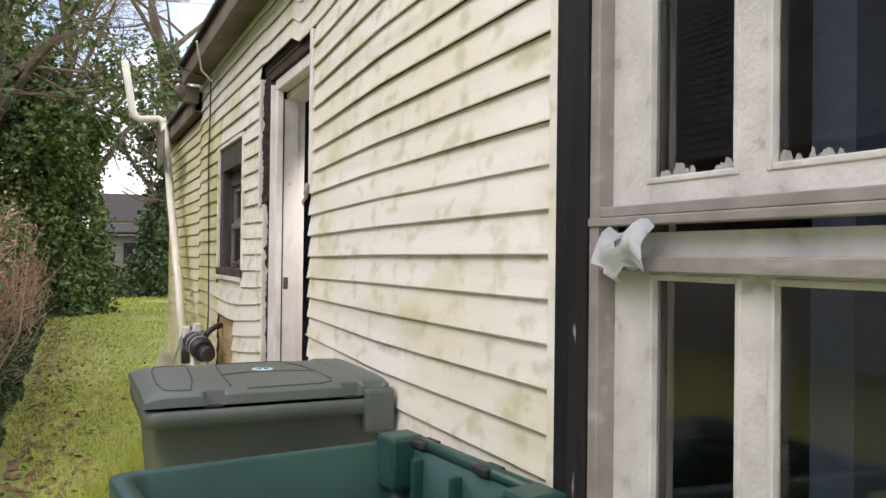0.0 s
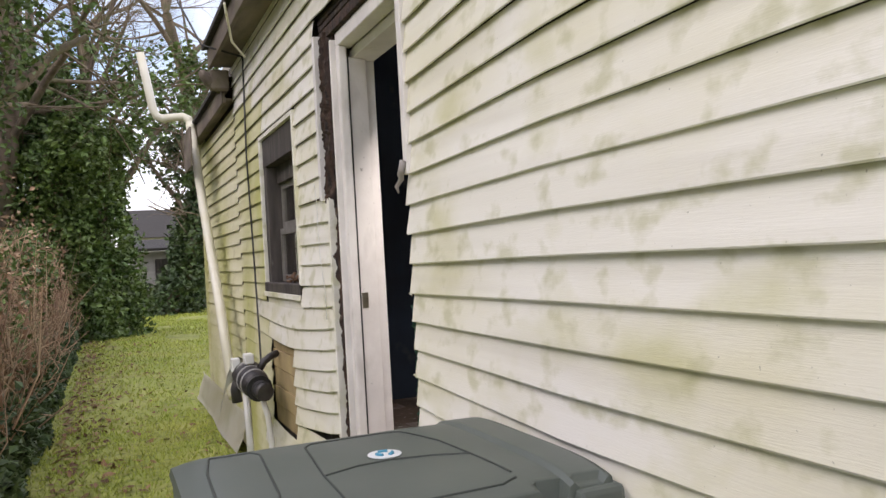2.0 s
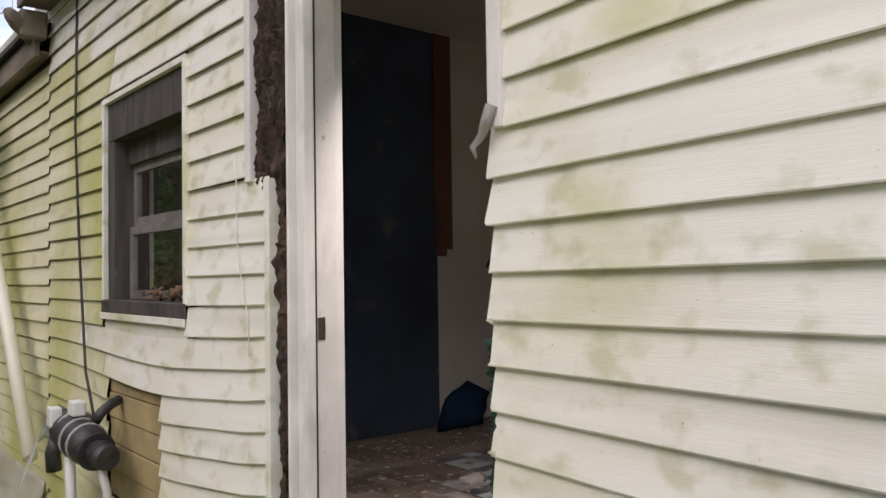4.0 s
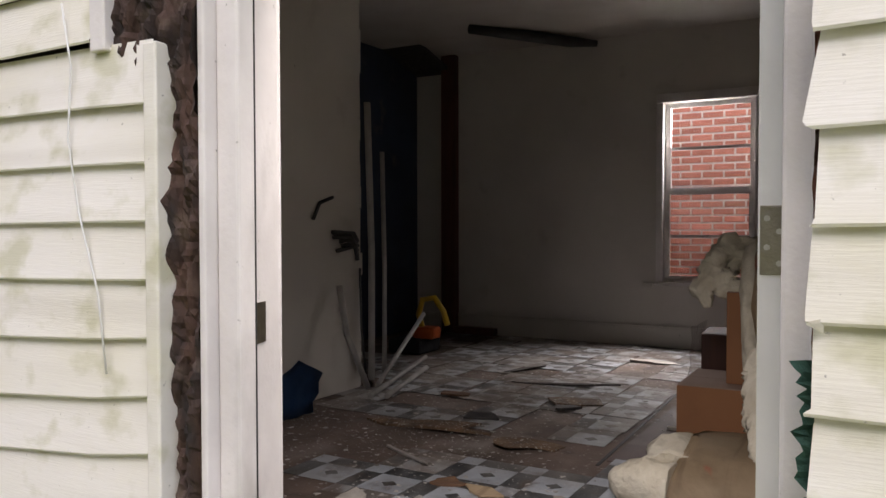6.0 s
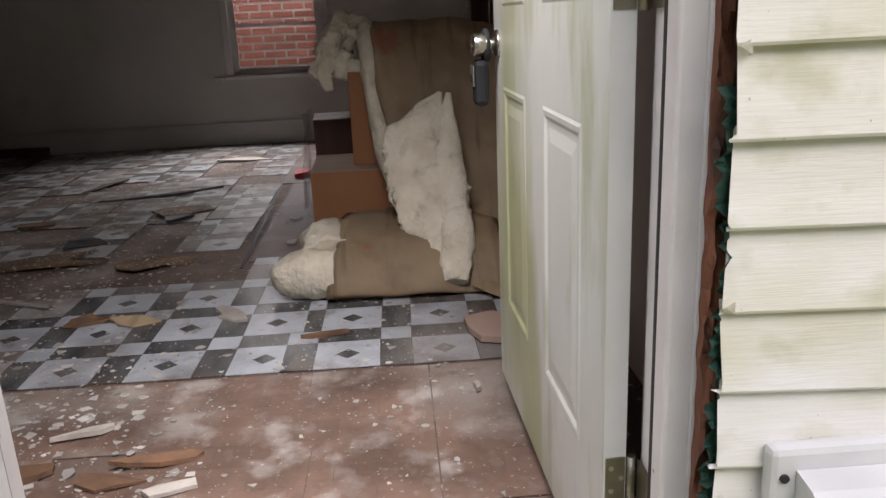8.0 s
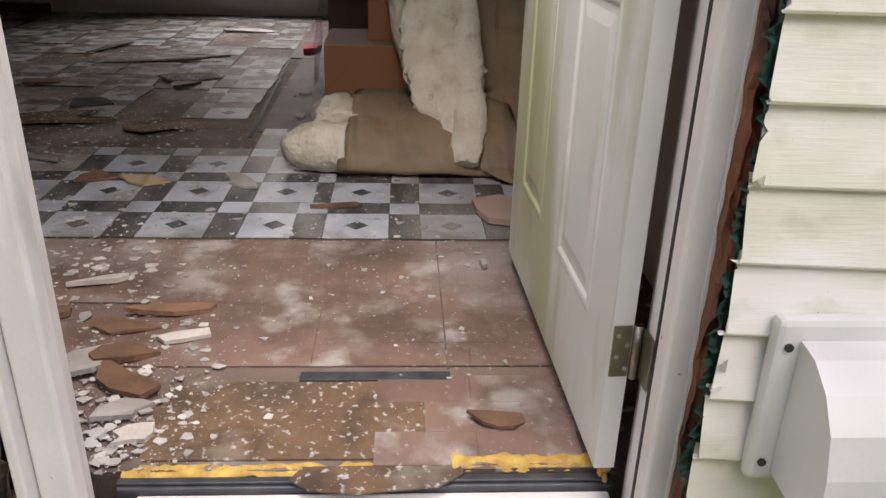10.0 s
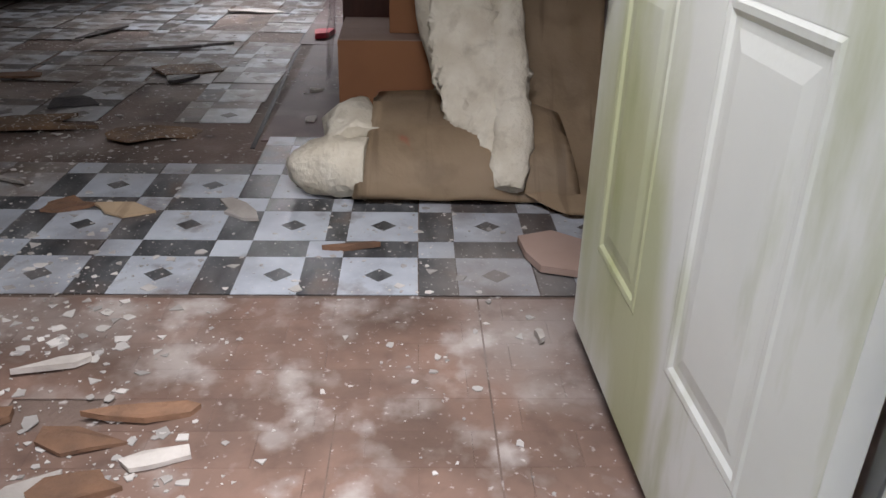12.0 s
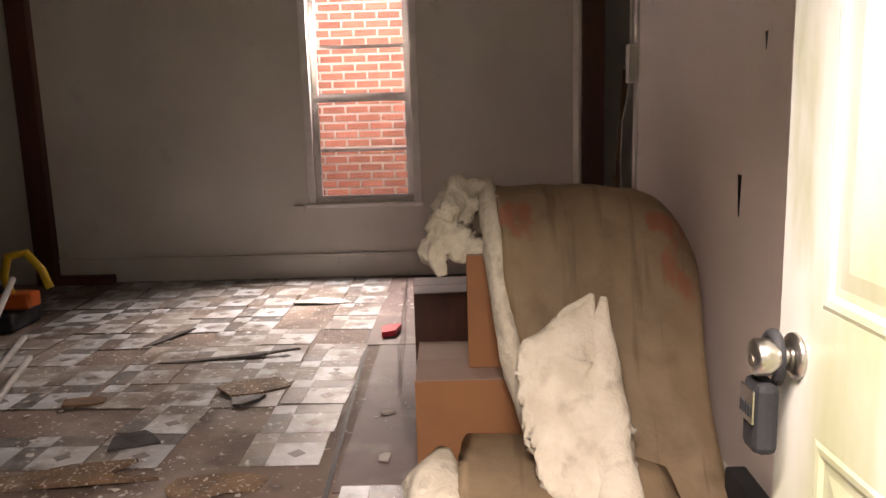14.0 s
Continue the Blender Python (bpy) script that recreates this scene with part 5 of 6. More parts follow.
bm = bmesh.new()
g = [[bm.verts.new((-0.22 - 0.05 * i - 0.02 * noise.noise((i, j, 2)), 3.05 + 0.07 * j, 1.0 - 0.035 * (i - 2) ** 2 + 0.02 * noise.noise((j, i, 1)) - 0.05 * j)) for j in range(6)] for i in range(6)]
for i in range(5):
    for j in range(5):
        bm.faces.new((g[i][j], g[i + 1][j], g[i + 1][j + 1], g[i][j + 1])).smooth = True
bmesh.ops.solidify(bm, geom=bm.faces[:], thickness=0.006)
part("cover", bm, M_VENTPL, meter, "bent white cover")
bm = bmesh.new()
tube(bm, [(-0.02, 3.30, 3.16), (-0.035, 3.28, 2.4), (-0.035, 3.20, 1.7), (-0.06, 3.0, 1.1), (-0.12, 2.65, 0.92)], 0.007, 8)
tube(bm, [(-0.02, 3.30, 3.16), (-0.3, 3.4, 3.26), (-0.5, 4.6, 4.3), (-1.2, 9.0, 6.6), (-3, 20, 9)], 0.008, 8)
tagged(part("service_cable", bm, M_CABLE), "black service cable hanging down the siding", "cable")
bm = bmesh.new()
tube(bm, [(-0.30, 2.2, 3.2), (-0.22, 2.5, 3.05), (-0.10, 2.75, 3.02), (-0.05, 2.9, 3.10)], 0.008, 6)
tagged(part("loose_wire", bm, M_PVC), "thin pale loose wire under the eave", "wire")
bm = bmesh.new()
tube(bm, [(-0.028, 1.32, 2.0), (-0.024, 1.30, 1.88), (-0.022, 1.315, 1.74), (-0.026, 1.28, 1.6), (-0.024, 1.23, 1.45), (-0.03, 1.20, 1.3)], 0.0022, 6)
tagged(part("dangling_string", bm, M_VENTPL), "thin grey string dangling on the siding", "string")
bm = bmesh.new()
g = [[bm.verts.new((-0.02 - 0.10 * (i / 5) ** 1.3 - 0.03 * noise.noise((i * 0.5, j * 0.4, 8)), 4.0 + 0.26 * j, 0.34 - 0.30 * (i / 5) + 0.03 * noise.noise((i, j * 0.7, 4)))) for j in range(13)] for i in range(6)]
for i in range(5):
    for j in range(12):
        bm.faces.new((g[i][j], g[i + 1][j], g[i + 1][j + 1], g[i][j + 1])).smooth = True
bmesh.ops.solidify(bm, geom=bm.faces[:], thickness=0.006)
tagged(part("fallen_siding", bm, M_PVC), "bent cream siding skirt leaning at the house foot", "siding")
bm = bmesh.new()
for y, x in ((3.86, -0.20), (4.02, -0.12)):
    bmesh.ops.create_icosphere(bm, subdivisions=2, radius=1, matrix=Matrix.LocRotScale((x, y, 3.10), Euler((0.4, 0.8, 0.2)), (0.11, 0.07, 0.05)))
bx(bm, -0.20, -0.05, 3.80, 3.90, 3.02, 3.18, 0.015)
tagged(part("torn_gutter_end", bm, M_ROOF), "torn brown gutter end at the eave", "gutter")
bm = bmesh.new()
v = bx(bm, -0.26, -0.24, 5.0, 5.6, 2.55, 2.92, 0.006)
tagged(part("hanging_soffit_board", bm, M_ROOF), "rotten soffit board hanging from the eave", "board")


# ---- plants ----
def leaves(bm, rng, c, r, n, size, hollow=0.35):
    """Small bent leaves filling the outer part of an ellipsoid."""
    for _ in range(n):
        while True:
            p = Vector((rng.uniform(-1, 1), rng.uniform(-1, 1), rng.uniform(-1, 1)))
            if hollow < p.length < 1:
                break
        q = Vector((c[0] + p.x * r[0], c[1] + p.y * r[1], c[2] + p.z * r[2]))
        leaf(bm, rng, q, size * rng.uniform(0.6, 1.4))


def leaf(bm, rng, q, s):
    a = Vector((rng.gauss(0, 1), rng.gauss(0, 1), rng.gauss(0, 0.6))).normalized()
    b = a.cross(Vector((rng.gauss(0, 1), rng.gauss(0, 1), rng.gauss(0, 1)))).normalized()
    k = a.cross(b) * s * 0.2
    v = [bm.verts.new(q - a * s * 0.5), bm.verts.new(q + b * s * 0.38 + k), bm.verts.new(q + a * s * 0.55), bm.verts.new(q - b * s * 0.38 + k)]
    bm.faces.new((v[0], v[1], v[2]))
    bm.faces.new((v[0], v[2], v[3]))


def branch(bm, rng, p, d, r, length, depth, out, spread=0.7, droop=0.0):
    pts, radii, q = [p], [r], p
    n = 5 if depth > 1 else 4
    for i in range(n):
        d = (d + Vector((rng.gauss(0, 0.14), rng.gauss(0, 0.14), rng.gauss(0.02, 0.10) - droop))).normalized()
        q = q + d * length / n
        pts.append(q)
        radii.append(r * (1 - 0.55 * (i + 1) / n))
    tube(bm, pts, radii, 7 if depth > 2 else 4, False)
    out.append((pts, radii))
    if depth > 0:
        for i in range(rng.randint(2, 4) if depth > 1 else rng.randint(3, 5)):
            k = rng.randint(1, n)
            a = Vector((rng.gauss(0, 1), rng.gauss(0, 1), rng.gauss(0.15, 0.6))).normalized()
            branch(bm, rng, pts[k], (d * (1 - spread) + a * spread).normalized(), radii[k] * 0.62, length * rng.uniform(0.5, 0.78), depth - 1, out, spread, droop)


def tree(label, base, trunk_r, height, lean, seed, depth, ivy, ivy_top, mat_ivy, leaf_size=0.16, name="tree"):
    rng = random.Random(seed)
    t = thing(name, label, "tree")
    bm, out = bmesh.new(), []
    p = Vector(base)
    pts, radii = [p], [trunk_r * 1.3]
    d = Vector(lean).normalized()
    for i in range(6):
        d = (d + Vector((rng.gauss(0, 0.07), rng.gauss(0, 0.07), 0.05))).normalized()
        p = p + d * height / 6
        pts.append(p)
        radii.append(trunk_r * (1 - 0.09 * i))
    tube(bm, pts, radii, 10, False)
    part("trunk", bm, M_BARK, t)
    bm = bmesh.new()
    for i in range(3, 7):
        for _ in range(2):
            a = Vector((rng.gauss(0, 1), rng.gauss(0, 0.7), rng.uniform(0.2, 1.3))).normalized()
            branch(bm, rng, pts[i], (d * 0.4 + a * 0.6).normalized(), radii[i] * 0.55, height * rng.uniform(0.35, 0.6), depth, out)
    part("branch_crown", bm, M_BARK, t, "bare grey-brown winter limbs")
    if ivy:
        bm = bmesh.new()
        for i in range(ivy):
            f = (i % 40) / 40 * ivy_top
            k = f * 6
            j = min(int(k), 5)
            c = pts[j].lerp(pts[j + 1], k - j)
            rad = trunk_r * 1.5 + 0.55 * (0.35 + abs(noise.noise((c.z * 0.7, seed, i % 40 * 0.3)))) * (1.15 - 0.5 * f)
            a = rng.uniform(0, math.tau)
            rr = rad * rng.uniform(0.6, 1.25) * (1 + 0.5 * noise.noise((math.cos(a) * 1.3, math.sin(a) * 1.3 + seed, c.z * 0.9)))
            leaf(bm, rng, c + Vector((rr * math.cos(a), rr * math.sin(a), rng.uniform(-0.4, 0.4))), leaf_size * rng.uniform(0.6, 1.4))
        for pts2, rad2 in out[: max(4, len(out) // 24)]:
            for a, b in zip(pts2, pts2[1:]):
                for _ in range(int(ivy / 160)):
                    q = a.lerp(b, rng.random()) + Vector((rng.gauss(0, 0.16), rng.gauss(0, 0.16), rng.gauss(0, 0.16)))
                    leaf(bm, rng, q, leaf_size * rng.uniform(0.6, 1.3))
        part("ivy", bm, mat_ivy, t, "dense dark green ivy")
    return t


tree("tall bare tree thickly clad in green ivy", (-1.85, 18.0, -0.1), 0.40, 8.6, (-0.05, 0, 1), 11, 3, 24000, 0.78, M_IVY, 0.13)
tree("ivy-clad trunk leaning beside the larger tree", (-0.80, 18.6, -0.1), 0.24, 6.2, (-0.02, 0, 1), 12, 2, 9000, 0.82, M_IVY, 0.13)
tree("large bare tree leaning over the yard with ivy on its limbs", (-4.3, 11.0, -0.1), 0.27, 8.0, (0.13, 0, 1), 57, 4, 3600, 0.95, M_IVY, 0.11)
tree("bare winter tree with spreading limbs", (-3.6, 17.5, -0.1), 0.24, 9.5, (0.03, 0, 1), 23, 4, 900, 0.95, M_IVY, 0.15)
tree("leaning tree with dark ivy at the yard end", (0.9, 26.0, -0.1), 0.26, 6.0, (0.45, 0, 1), 31, 3, 4500, 0.80, M_IVYDARK, 0.19)
tree("bare winter tree behind the house", (3.6, 28.0, -0.1), 0.30, 11.0, (-0.14, 0, 1), 37, 4, 500, 0.9, M_IVYDARK, 0.18)
tree("bare winter tree beyond the garden shed", (-2.2, 33.0, -0.1), 0.32, 12.0, (0.16, 0, 1), 41, 4, 500, 0.8, M_IVYDARK, 0.18)
tree("bare winter tree behind the hedge", (-6.8, 15.0, -0.1), 0.28, 10.0, (0.10, 0, 1), 43, 4, 700, 0.9, M_IVY, 0.16)

rng = random.Random(51)
bm = bmesh.new()
for i in range(26000):
    y = 1.5 + 26 * rng.random() ** 1.25
    x = -1.70 - abs(rng.gauss(0, 0.26)) - 0.12 * noise.noise((y * 0.8, 0, 0))
    z = abs(rng.gauss(0, 0.17)) * (1.2 + noise.noise((y * 0.9, 3, 0)))
    leaf(bm, rng, Vector((x + 0.25 * max(0, 0.25 - z), y, z)), rng.uniform(0.04, 0.09) * (1 + y * 0.03))
solid("ground_ivy", bm, M_IVYDARK, "low dark ivy creeping along the fence line", "ivy", kind="stuff")
bm = bmesh.new()
for i in range(1500):
    y = 2.5 + 24 * rng.random() ** 1.2
    x = -1.95 - abs(rng.gauss(0, 0.45))
    h = rng.uniform(0.5, 1.6) * (0.9 + 0.6 * noise.noise((y * 0.7, 1, 0))) * (1.6 if rng.random() < 0.25 else 1.0)
    a = Vector((x, y, 0))
    b = a + Vector((rng.gauss(0.03, 0.16), rng.gauss(0, 0.2), h * 0.55))
    c = b + Vector((rng.gauss(0.05, 0.2), rng.gauss(0, 0.25), h * 0.45))
    w = rng.uniform(0.004, 0.011) * (1 + y * 0.05)
    tube(bm, [a, b, c], [w, w * 0.8, w * 0.3], 3, False)
    for _ in range(3):
        q = b.lerp(c, rng.random())
        tube(bm, [q, q + Vector((rng.gauss(0, 0.12), rng.gauss(0, 0.12), rng.uniform(0.02, 0.25)))], [w * 0.5, w * 0.2], 3, False)
for i in range(9000):
    y = 2.5 + 24 * rng.random() ** 1.2
    leaf(bm, rng, Vector((-1.85 - abs(rng.gauss(0, 0.4)), y, abs(rng.gauss(0.9, 0.65)))), rng.uniform(0.03, 0.07) * (1 + y * 0.03))
solid("dry_brush_hedge", bm, M_BRUSH, "reddish brown dry brush along the fence line", "brush", kind="stuff")
bm = bmesh.new()
for i in range(80):
    y = 2.0 + 20 * rng.random()
    z = rng.uniform(0.3, 1.9)
    leaves(bm, rng, (-2.12 - rng.random() * 0.9, y, z), (0.4, 0.7, 0.5), 240, 0.07 * (1 + y * 0.04))
solid("evergreen_hedge", bm, M_IVY, "loose evergreen hedge mixed with vines", "hedge", kind="stuff")
bm = bmesh.new()
for i in range(46):
    x = -4 + 12 * rng.random()
    leaves(bm, rng, (x, 27.5 + rng.uniform(-0.5, 2.5), rng.uniform(0.1, 0.9)), (0.7, 0.5, 0.6), 170, 0.16)
for i in range(26):
    leaves(bm, rng, (-16 + 34 * rng.random(), 36 + rng.uniform(-1, 6), rng.uniform(0.5, 2.2)), (1.8, 1.2, 1.2), 150, 0.28)
solid("yard_end_shrubs", bm, M_IVYDARK, "dark shrubs closing the far end of the yard", "shrub", kind="stuff")
for k, (y, h) in enumerate(((4.2, 1.2), (6.9, 1.25), (9.6, 1.2), (12.4, 1.2), (15.2, 1.2))):
    bm = bmesh.new()
    tube(bm, [(-1.86, y, -0.05), (-1.88, y + 0.02, h)], [0.06, 0.05], 8)
    tagged(part("fence_post", bm, M_BROKEN), "weathered brown wooden fence post wrapped in vines", "fence post", "posts of the old fence")

bm = bmesh.new()
for i in range(44):
    y = 1.9 + 4.2 * rng.random()
    leaves(bm, rng, (-2.12 - 0.10 * y - 0.45 * rng.random(), y, 0.25 + 1.35 * rng.random()), (0.26, 0.40, 0.30), 420, 0.055)
solid("evergreen_bush", bm, M_IVY, "dense small-leaved evergreen bush over the fence line", "bush", kind="stuff")
bm = bmesh.new()
for i in range(130):
    y = 5.0 + 18 * rng.random()
    leaves(bm, rng, (-3.3 - 0.05 * y - 2.6 * rng.random(), y, 0.4 + 3.6 * rng.random() ** 1.2), (0.7, 0.9, 0.7), 200, 0.10 * (1 + y * 0.03))
solid("overgrown_shrubs", bm, M_IVYDARK, "dark overgrown shrubs behind the fence line", "shrub", kind="stuff")

# lawn
rng = random.Random(61)
bm = bmesh.new()
for i in range(46000):
    y = -3.0 + 31 * rng.random() ** 1.7
    wide = 1.75 if y < 6.5 else 4.5
    x = -1.75 + wide * rng.random()
    if x > -0.05 and y < 6.6:
        continue
    dens = noise.noise((x * 1.1, y * 0.55, 0.5)) + 0.32 - (0.18 if x < -1.45 else 0)
    if dens < -0.05:
        continue
    h = rng.uniform(0.018, 0.05) * (1 + max(0, y) * 0.035)
    w = 0.0035 * (1 + max(0, y) * 0.16)
    a = rng.uniform(0, math.tau)
    d = Vector((math.cos(a), math.sin(a), 0))
    t = Vector((rng.gauss(0, 0.5), rng.gauss(0, 0.5), 1.0)) * h
    q = Vector((x, y, 0.03 * noise.noise((x * 0.5, y * 0.5, 0)) - 0.022))
    bm.faces.new((bm.verts.new(q - d * w), bm.verts.new(q + d * w), bm.verts.new(q + t)))
for cx, cy, s in ((-0.75, 1.4, 0.35), (-0.55, 2.3, 0.3), (-0.9, 0.2, 0.25)):
    for i in range(1500):
        q = Vector((cx + rng.gauss(0, s * 0.5), cy + rng.gauss(0, s), -0.02))
        t = Vector((rng.gauss(0, 0.4), rng.gauss(0, 0.4), 1.0)) * rng.uniform(0.05, 0.14)
        d = Vector((rng.gauss(0, 1), rng.gauss(0, 1), 0)).normalized() * 0.004
        bm.faces.new((bm.verts.new(q - d), bm.verts.new(q + d), bm.verts.new(q + t)))
solid("lawn_grass", bm, M_GRASS, "short yellow-green winter grass", "grass", kind="stuff")
bm = bmesh.new()
for i in range(1600):
    y = -1.5 + 20 * rng.random() ** 1.6
    x = -1.55 + abs(rng.gauss(0, 0.28)) if rng.random() < 0.75 else -1.6 + 1.5 * rng.random()
    s = rng.uniform(0.025, 0.05) * (1 + 0.03 * y)
    q = Vector((x, y, 0.03 * noise.noise((x * 0.5, y * 0.5, 0)) - 0.006))
    d = Vector((rng.gauss(0, 1), rng.gauss(0, 1), rng.gauss(0, 0.25))).normalized() * s
    e = d.cross(Vector((rng.gauss(0, 0.3), rng.gauss(0, 0.3), 1))).normalized() * s * 0.5
    bm.faces.new([bm.verts.new(q + v) for v in (-d, e, d, -e)])
solid("fallen_leaves", bm, M_LEAFLIT, "brown fallen leaves scattered on the grass", "leaves", kind="stuff")

# ---- garden shed and neighbouring house ----
shed = thing("garden_shed", "low weathered white shed with a dark roof", "shed")
boxpart("wall", shed, M_SHED, 0.0, 3.4, 29.0, 32.0, -0.1, 2.25, 0.02)
bm = bmesh.new()
v = bx(bm, -0.4, 3.8, 28.6, 32.4, 2.26, 2.36, 0.01)
for w in bm.verts:
    w.co.z += 0.12 * (w.co.y - 28.6)
part("roof", bm, M_SHINGLE, shed)
boxpart("door", shed, M_DARKWOOD, 0.7, 1.5, 28.975, 28.998, 0.0, 1.95, 0.01)
far_house = thing("pale_house", "pale low house far beyond the trees", "house")
boxpart("wall", far_house, M_SHED, 1.0, 14.0, 52.0, 60.0, -0.1, 3.6, 0.02)
bm = bmesh.new()
v = bx(bm, 0.4, 14.6, 51.5, 60.5, 3.61, 3.8)
for w in v:
    if w.co.z > 3.7:
        w.co.z += 1.9
        w.co.y = 56
part("roof", bm, M_SHINGLE, far_house)
for i in range(4):
    for z in (1.2,):
        wn_ = boxpart("window", far_house, M_WHITETRIM, 2.2 + 3 * i, 3.3 + 3 * i, 51.93, 51.99, z, z + 1.5, 0.01)
        boxpart("pane", wn_, M_GLASS, 2.3 + 3 * i, 3.2 + 3 * i, 51.90, 51.925, z + 0.1, z + 1.4)
nb = thing("shingled_house", "grey shingled neighbouring house behind the hedge", "house")
boxpart("wall", nb, M_SHED, -15.0, -9.0, -8.0, 26.0, -0.1, 3.2, 0.02)
bm = bmesh.new()
v = bx(bm, -15.4, -8.5, -8.4, 26.4, 3.21, 3.30)
for w in v:
    if w.co.z > 3.25:
        w.co.z, w.co.x = 9.0, -12.0
nb_roof = part("roof", bm, M_SHINGLE, nb)
M_COURSE = surf("grey_roof_shingle", (0.17, 0.165, 0.16), (0.10, 0.098, 0.095), 3, 0.9, 0.5, 60, [((0.05, 0.05, 0.045), 7, 0.52, 0.7, ONE, 0.6)], island=0.35)
slope = Vector((-3.5, 0, 5.75)).normalized()
rng = random.Random(93)
bm = bmesh.new()
for k in range(32):
    y = -8.4 + rng.uniform(-0.3, 0)
    while y < 26.3:
        w = rng.uniform(0.28, 0.42)
        base = Vector((-8.46, y, 3.26)) + slope * 0.205 * k
        out = Vector((0.854, 0, 0.52))
        q = [base + out * 0.035, base + Vector((0, w - 0.015, 0)) + out * 0.035, base + Vector((0, w - 0.015, 0)) + slope * 0.22, base + slope * 0.22]
        lo = [p - out * 0.03 for p in q]
        a, b = [bm.verts.new(p) for p in q], [bm.verts.new(p) for p in lo]
        bm.faces.new(a)
        for e in range(4):
            bm.faces.new((a[e], b[e], b[(e + 1) % 4], a[(e + 1) % 4]))
        y += w
tagged(part("roof_shingles", bm, M_COURSE, nb_roof), kind="stuff")

# ---- floor covering: marble-pattern tiles, worn brick-pattern vinyl, vinyl strips ----
def tile_mesh(mats):
    """A one-foot vinyl tile: pale square with a dark diamond, two dark bars, a small pale square."""
    bm = bmesh.new()
    q, T = 0.203, 0.3035
    def slab(x0, x1, y0, y1, mi):
        bx(bm, x0 + 0.0006, x1 - 0.0006, y0 + 0.0006, y1 - 0.0006, 0, 0.0024, 0, mi)
    slab(0, q, 0, q, 0)
    slab(q, T, 0, q, 1)
    slab(0, q, q, T, 1)
    slab(q, T, q, T, 0)
    c, r = q / 2, 0.036
    v = [bm.verts.new((c + a, c + b, 0.0028)) for a, b in ((-r, 0), (0, -r * 1.05), (r, 0), (0, r * 1.05))]
    w = [bm.verts.new((c + a, c + b, 0.0010)) for a, b in ((-r, 0), (0, -r * 1.05), (r, 0), (0, r * 1.05))]
    bm.faces.new(v).material_index = 1
    for k in range(4):
        bm.faces.new((v[k], v[(k + 1) % 4], w[(k + 1) % 4], w[k])).material_index = 1
    return mesh_of("floor_tile", bm, mats)


TILE = tile_mesh([M_TWHITE, M_TDARK])
GRIMY_TILE = tile_mesh([M_TWHITED, M_TDARKD])
rng = random.Random(71)


def lay(me, name, x, y, z, turn=0.0):
    ob = new(name, me)
    ob.parent = floor
    ob.matrix_basis = pose(x, y, z, 0, 0, turn)
    return ob


ys = [-0.13, 0.175, 0.48] + [0.742 + 0.305 * k for k in range(5)]
for i in range(4):
    for y in ys:
        x = 1.328 + 0.305 * i
        if y > 1.05 and x > 2.2 or y > 1.5 and rng.random() < 0.35 or (i == 3 and y > 0.9):
            continue
        lay(TILE if y < 1.3 or rng.random() < 0.4 else GRIMY_TILE, "floor_tile", x, y, 0.4975 + 0.0006 * rng.random(), rng.uniform(-0.4, 0.4))
for i in range(11):
    for j in range(9):
        x, y = 2.72 + 0.305 * i, 1.16 + 0.305 * j
        if x > 5.9 or y > 3.7 or rng.random() < (0.38 if x < 3.1 or y > 2.8 else 0.12):
            continue
        lay(GRIMY_TILE, "floor_tile", x + rng.uniform(-0.015, 0.015), y + rng.uniform(-0.015, 0.015), 0.496 + 0.003 * rng.random(), rng.uniform(-4, 4))
bm = bmesh.new()
bx(bm, 0.0003, 0.1997, 0.0003, 0.0997, 0, 0.0026)
VBRICK = mesh_of("vinyl_brick", bm, M_TERRA)
for i in range(8):
    for j in range(15):
        x, y = 0.61 + 0.1 * i, -0.12 + 0.2 * j + (0.1 if i % 2 else 0)
        if x > 1.28 or rng.random() < 0.02 + 0.5 * max(0, y - 0.9):
            continue
        ob = lay(VBRICK, "vinyl_brick", x + 0.1, y, 0.4965, 90)
for i in range(3):
    for j in range(2):
        lay(VBRICK, "vinyl_brick", 0.37 + 0.1 * i, 0.07 + 0.2 * j - 0.1 * (i % 2) + 0.02, 0.4965, 90)
bm = bmesh.new()
blob_sheet(bm, [(0.29, 0.34), (0.29, 0.92), (0.40, 0.95), (0.55, 0.90), (0.545, 0.60), (0.55, 0.33)], 0.493, 0.006)
part("plywood_patch", bm, M_PLY, floor, "stained plywood patch inside the threshold")
boxpart("metal_strip", floor, M_SILL, 0.552, 0.585, 0.33, 0.66, 0.493, 0.500, 0.001)
for x0, x1, y0, y1 in ((2.50, 4.2, 0.60, 1.075), (4.21, 5.95, 0.62, 1.16), (2.5, 4.2, -0.2, 0.59), (4.21, 5.95, -0.2, 0.61)):
    bm = bmesh.new()
    v = bx(bm, x0, x1, y0, y1, 0.494, 0.500, 0.001)
    part("vinyl_strip", bm, M_PURPLE, floor, "purple-brown vinyl strip")
bm = bmesh.new()
bx(bm, 0.60, 1.31, 0.332, 0.336, 0.4975, 0.4998)
bx(bm, 0.62, 0.86, 0.640, 0.643, 0.4975, 0.4998)
part("floor_seam", bm, M_SUBFLOOR, floor, "lifted vinyl seam")
bm = bmesh.new()
v = bx(bm, 2.42, 5.95, 1.083, 1.10, 0.492, 0.497)
for w in v:
    w.co.y += (w.co.x - 2.4) * 0.035
part("floor_seam", bm, M_RUBBER, floor)

